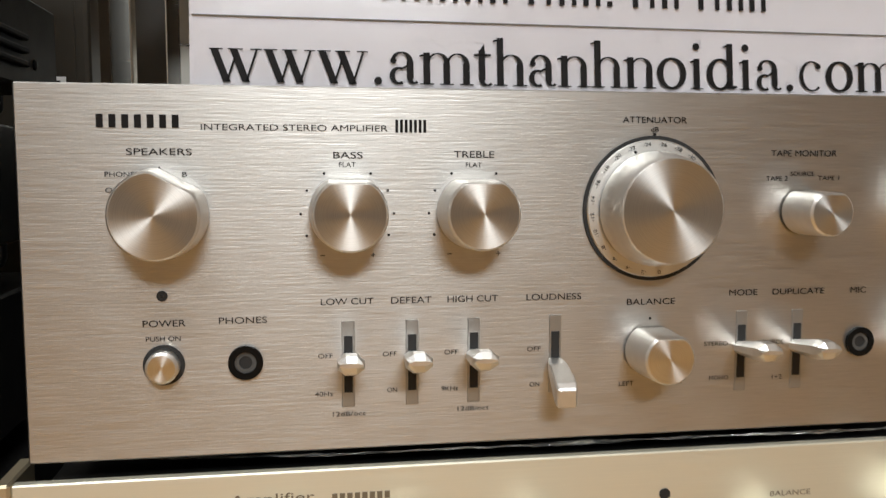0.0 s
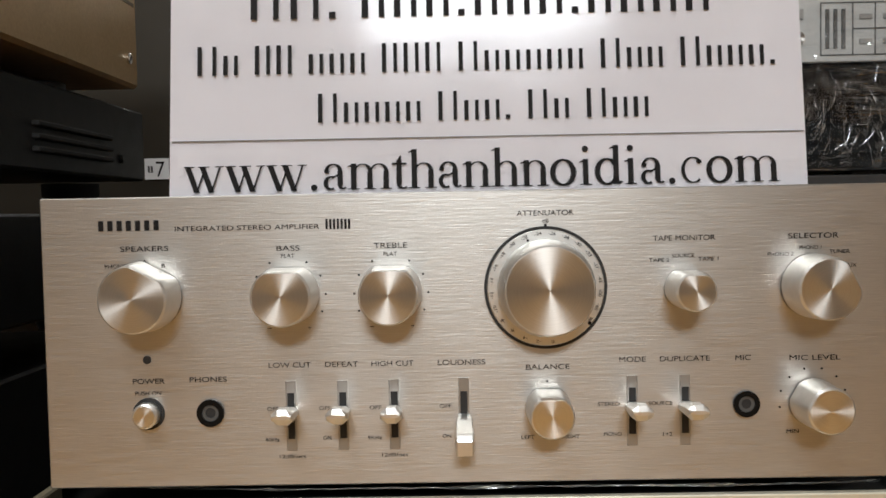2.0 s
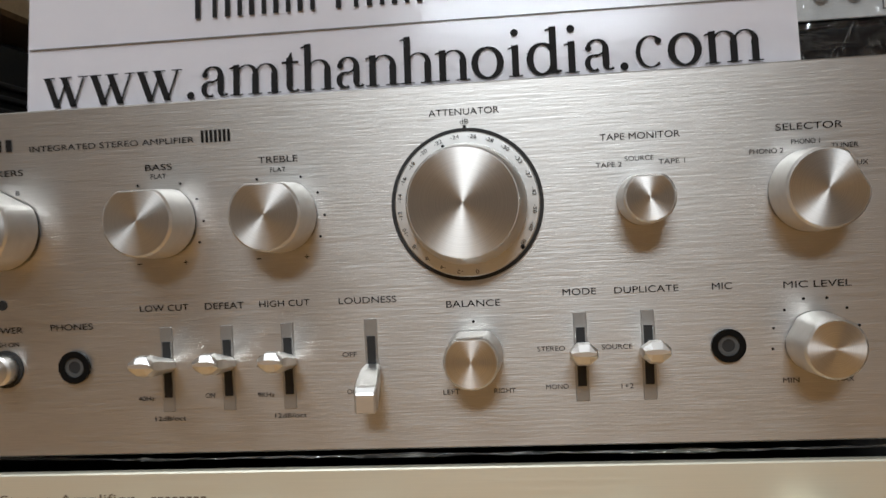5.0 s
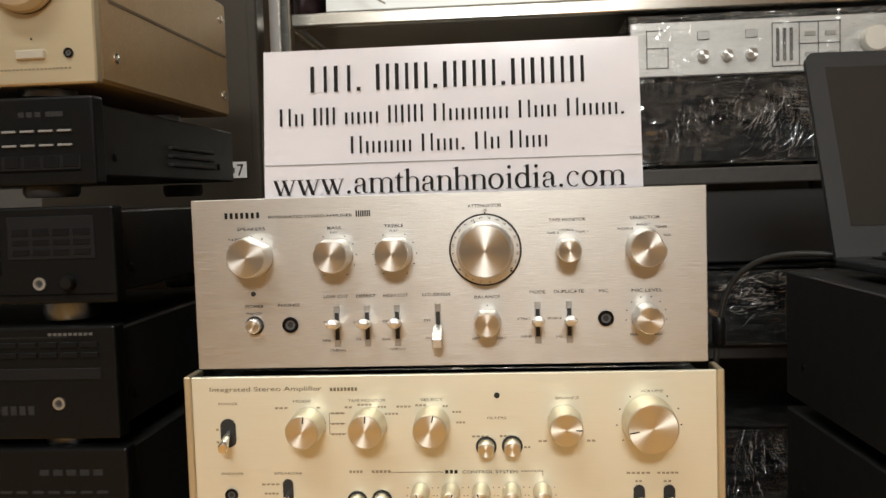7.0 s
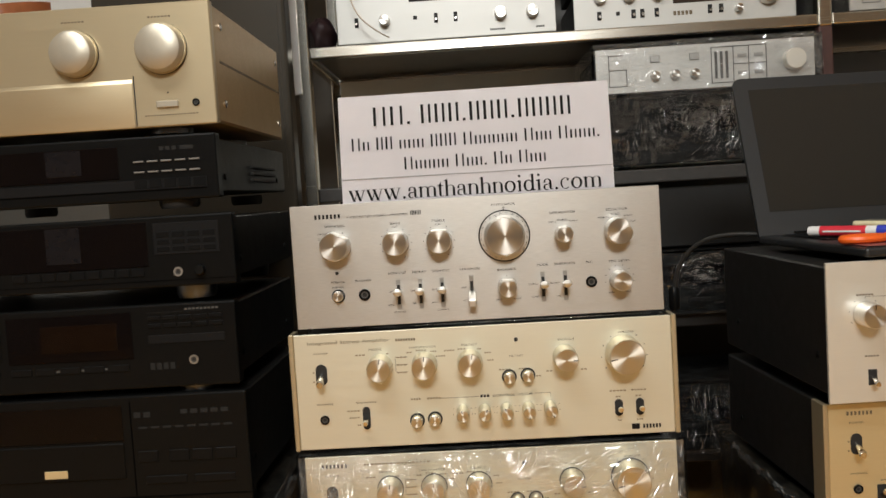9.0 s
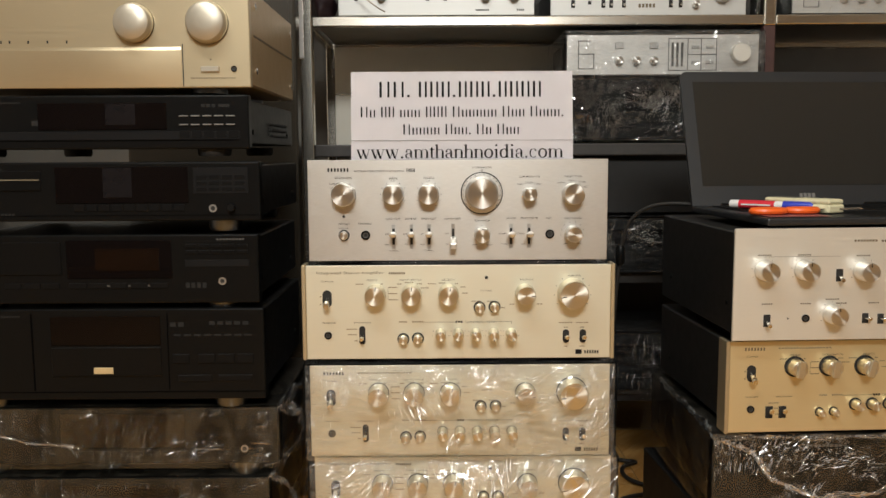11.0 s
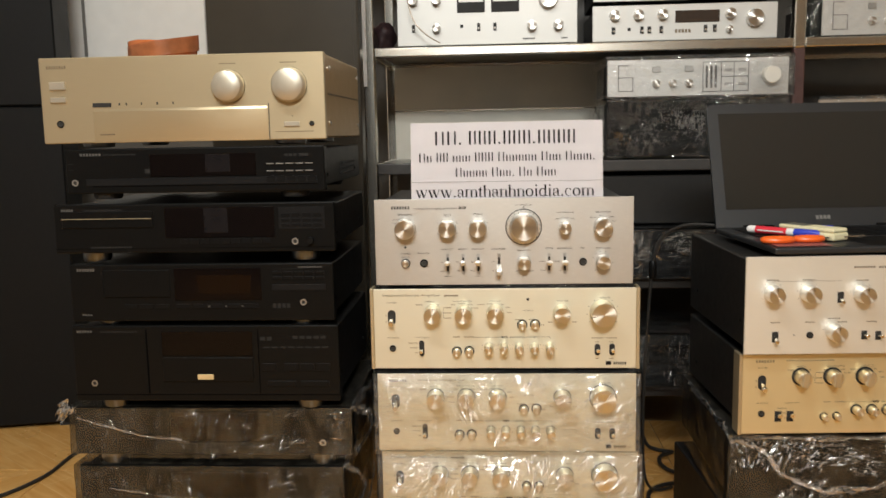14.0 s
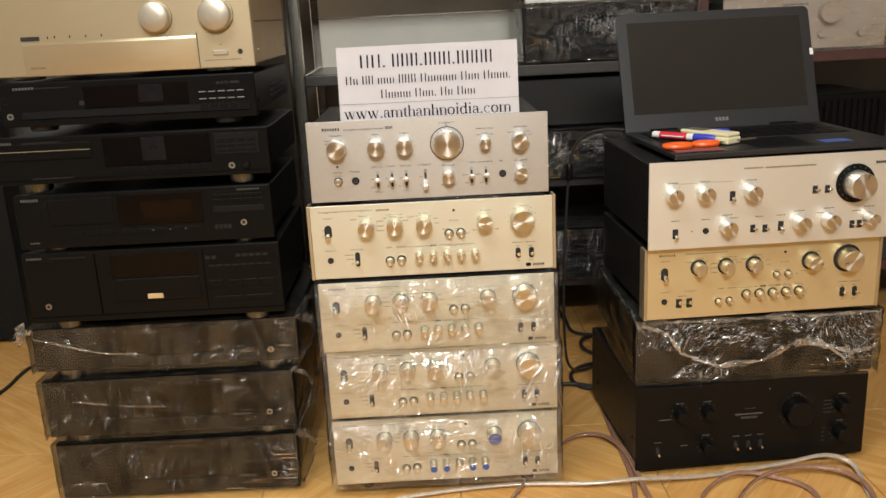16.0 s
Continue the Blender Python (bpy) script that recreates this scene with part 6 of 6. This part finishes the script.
SPK = plain("black_cabinet_wood", (0.0055, 0.0055, 0.0055), 0.55, 0, 60, 0.15, 0.1, 0.2)
sp = thing("loudspeaker_cabinet", "tall matt black loudspeaker cabinet on the floor", "loudspeaker", (-1.262, 1.0, 0), 13)
part("lower_body", box(-0.60, 0.0, 0, 0.18, 0.012, 0.95, 0.004), SPK, sp)
part("upper_body", box(-0.60, 0.0, 0.0, 0.18, 0.953, 1.9, 0.004), SPK, sp)
for sx in (-0.55, -0.05):
    for yy in (0.03, 0.15):
        part("foot", box(sx - 0.02, sx + 0.02, yy - 0.02, yy + 0.02, 0, 0.012), RUBBER, sp)



def tape_roll():
    a = thing("tape_roll", "used roll of orange packing tape with a loose crumpled end", "tape roll", (-0.622, 0.16, 0.9905))
    tape = plain("orange_tape", (0.50, 0.15, 0.045), 0.22, 0, 60, 0.2, 0.08)

    def hoop(r_in, r_out, h0, wob, seed):
        bm, n, loops = bmesh.new(), 64, []
        for r, top in ((r_in, 1), (r_in, 0), (r_out, 0), (r_out, 1)):
            row = []
            for i in range(n):
                t = 2 * math.pi * i / n
                k = noise.noise(Vector((math.cos(t) * 1.3, math.sin(t) * 1.3, seed)))
                rr = r + wob * 0.4 * k
                row.append(bm.verts.new((rr * math.cos(t), rr * 0.94 * math.sin(t), top * (h0 + wob * k))))
            loops.append(row)
        for k in range(4):
            p, q = loops[k], loops[(k + 1) % 4]
            for i in range(n):
                bm.faces.new((p[i], p[(i + 1) % n], q[(i + 1) % n], q[i]))
        return bm
    part("tape", hoop(0.0475, 0.0610, 0.038, 0.004, 2.0), tape, a, "orange tape winding", smooth=True)
    part("core", hoop(0.0445, 0.0472, 0.0385, 0.003, 2.0), plain("cardboard_core", (0.5, 0.34, 0.18), 0.7, 0, 60, 0.1, 0.1), a, smooth=True)
    bm, rows = bmesh.new(), []
    for i in range(41):
        t = -2.75 + 2.9 * i / 40
        r = 0.0618 + 0.0045 * (i / 40) + 0.0012 * noise.noise(Vector((i * 0.3, 4, 0)))
        lo = 0.003 + 0.020 * (i / 40) ** 1.5
        rows.append([bm.verts.new((r * math.cos(t) + 0.001 * noise.noise(Vector((i * 0.4, j, 7))), r * 0.94 * math.sin(t) - 0.0015 * noise.noise(Vector((i * 0.5, j * 0.8, 1))), lo + (0.0245 + 0.004 * (i / 40)) * j / 5)) for j in range(6)])
    for p, q in zip(rows, rows[1:]):
        for j in range(5):
            bm.faces.new((p[j], q[j], q[j + 1], p[j + 1]))
    bmesh.ops.solidify(bm, geom=bm.faces[:], thickness=0.0006)
    part("loose_end", bm, plain("dull_tape_back", (0.52, 0.19, 0.075), 0.3, 0, 50, 0.2, 0.1), a, "crumpled loose end of the tape", smooth=True)
    return a


tape_roll()

# cables
CABLE_BLACK = plain("black_cable", (0.02, 0.018, 0.016), 0.5, 0, 100, 0.1, 0)
CABLE_BROWN = plain("clear_brown_speaker_cable", (0.36, 0.2, 0.14), 0.25, 0.2, 80, 0.15, 0.02)
CABLE_PALE = plain("clear_silver_speaker_cable", (0.6, 0.5, 0.4), 0.25, 0.3, 80, 0.15, 0.02)
bent_rope("power_cable", "black power cable lying on the floor behind the stacks", "cable",
          [(0.36, 1.0, 0.03), (0.391, 0.904, 0.02), (0.375, 0.824, 0.006), (0.42, 0.79, 0.006), (0.46, 0.786, 0.006), (0.41, 0.76, 0.01), (0.39, 0.70, 0.012), (0.405, 0.65, 0.008), (0.45, 0.63, 0.006)], 0.005, CABLE_BLACK)
bent_rope("power_cable", "black cable looped on the floor beside the black amplifier", "cable",
          [(0.47, 0.60, 0.006), (0.416, 0.58, 0.008), (0.36, 0.565, 0.008), (0.325, 0.50, 0.008), (0.345, 0.43, 0.006), (0.39, 0.425, 0.006), (0.36, 0.44, 0.013), (0.30, 0.47, 0.006), (0.22, 0.44, 0.006)], 0.005, CABLE_BLACK)
bent_rope("power_cable", "thin black cable lying on the floor", "cable",
          [(-0.72, 0.62, 0.005), (-0.95, 0.78, 0.005), (-1.12, 0.82, 0.005), (-1.175, 0.77, 0.005), (-1.165, 0.66, 0.005), (-1.165, 0.56, 0.005), (-1.25, 0.4, 0.005), (-1.4, 0.3, 0.005)], 0.005, CABLE_BLACK)
bent_rope("laptop_cable", "black laptop charging cable hanging down behind the stack", "cable",
          [(0.43, 0.30, 0.66), (0.385, 0.33, 0.665), (0.345, 0.36, 0.65), (0.322, 0.38, 0.615), (0.315, 0.39, 0.56), (0.31, 0.40, 0.46), (0.305, 0.42, 0.3), (0.31, 0.45, 0.1), (0.33, 0.5, 0.006), (0.4, 0.56, 0.006)], 0.0035, CABLE_BLACK)
fer = thing("cable_choke", "black ferrite barrel on the laptop cable", "cable choke", (0.3165, 0.389, 0.56))
b = lathe([(0.006, -0.019), (0.0085, -0.015), (0.0085, 0.015), (0.006, 0.019)], 20)
bmesh.ops.rotate(b, verts=b.verts[:], cent=(0, 0, 0), matrix=Matrix.Rotation(radians(90), 3, "X"))
part("barrel", b, BLACK_SATIN, fer, smooth=True)
bent_rope("thin_wire", "thin pale wire draped over the meter amplifier", "wire",
          [(-0.235, 0.79, 1.26), (-0.232, 0.775, 1.20), (-0.222, 0.77, 1.14), (-0.195, 0.768, 1.105), (-0.165, 0.775, 1.085), (-0.15, 0.792, 1.0795)], 0.0016, CABLE_PALE)
for lab, pts, m in (("clear brown speaker cable curling over the floor", [(0.44, 0.50, 0.03), (0.391, 0.457, 0.012), (0.378, 0.347, 0.006), (0.374, 0.244, 0.006), (0.374, 0.10, 0.006), (0.376, 0.03, 0.006), (0.365, -0.075, 0.006), (0.33, -0.2, 0.006)], CABLE_BROWN),
                    ("clear brown speaker cable bowed beside the stack", [(0.12, -0.06, 0.006), (0.176, 0.035, 0.006), (0.24, 0.15, 0.006), (0.305, 0.20, 0.006), (0.366, 0.165, 0.016), (0.388, 0.046, 0.016), (0.382, -0.046, 0.006), (0.40, -0.2, 0.006)], CABLE_BROWN),
                    ("silvery speaker cable looped before the black amplifier", [(-0.1, -0.03, 0.006), (0.05, 0.0, 0.006), (0.196, 0.002, 0.006), (0.274, -0.018, 0.006), (0.379, -0.024, 0.02), (0.497, -0.014, 0.006), (0.602, 0.006, 0.006), (0.71, 0.012, 0.016), (0.765, 0.016, 0.03), (0.815, 0.006, 0.016), (0.818, -0.03, 0.006), (0.80, -0.08, 0.006), (0.78, -0.2, 0.006)], CABLE_PALE),
                    ("clear brown speaker cable in a loop on the floor", [(0.45, -0.2, 0.006), (0.47, -0.1, 0.006), (0.518, -0.034, 0.006), (0.584, -0.006, 0.016), (0.641, -0.021, 0.006), (0.695, -0.053, 0.006), (0.71, -0.11, 0.006), (0.66, -0.2, 0.006), (0.56, -0.2, 0.006)], CABLE_BROWN),
                    ("clear brown speaker cable in a wide loop on the floor", [(0.52, -0.16, 0.016), (0.569, -0.066, 0.016), (0.655, -0.008, 0.016), (0.736, -0.006, 0.016), (0.80, -0.039, 0.016), (0.81, -0.113, 0.016), (0.76, -0.22, 0.006)], CABLE_BROWN)):
    cab = bent_rope("speaker_cable", lab, "cable", pts, 0.0032, m)
    second = bent_rope("conductor", "", "", [(x + 0.0045, y + 0.0045, z) for x, y, z in pts], 0.0032, m)
    second.parent = cab

# housings added for the two unseen lights, out of the camera's sight
LAMP_WHITE = plain("lamp_housing", (0.8, 0.78, 0.74), 0.4, 0, 60, 0.03, 0)
for lx, ly, lz in ((0.10, -2.9, 2.46), (-0.5, -1.1, 2.59)):
    lf = thing("ceiling_lamp", "white lamp housing added under the ceiling, unseen", "lamp", (lx, ly, lz))
    part("housing", box(-0.62, 0.62, -0.05, 0.05, 0.0, 2.7 - lz, 0.003), LAMP_WHITE, lf)

# ---- floor tiles ----
TS = 0.40
tile_mesh = mesh_of(box(-TS / 2 + 0.0012, TS / 2 - 0.0012, -TS / 2 + 0.0012, TS / 2 - 0.0012, -0.0034, 0, 0.0006), "tile")
tile_mesh.materials.append(TILE)
for i in range(-6, 8):
    for j in range(-11, 4):
        x, y = 0.23 + i * TS, 0.05 + j * TS
        if -2.4 < x < 2.8 and -4.2 < y < 1.22:
            t = new("tile", tile_mesh)
            t.parent = floor
            t.location = (x, y, 0)
            t.rotation_euler = (0, 0, math.pi / 2 * ((i * 7 + j * 3) % 4))
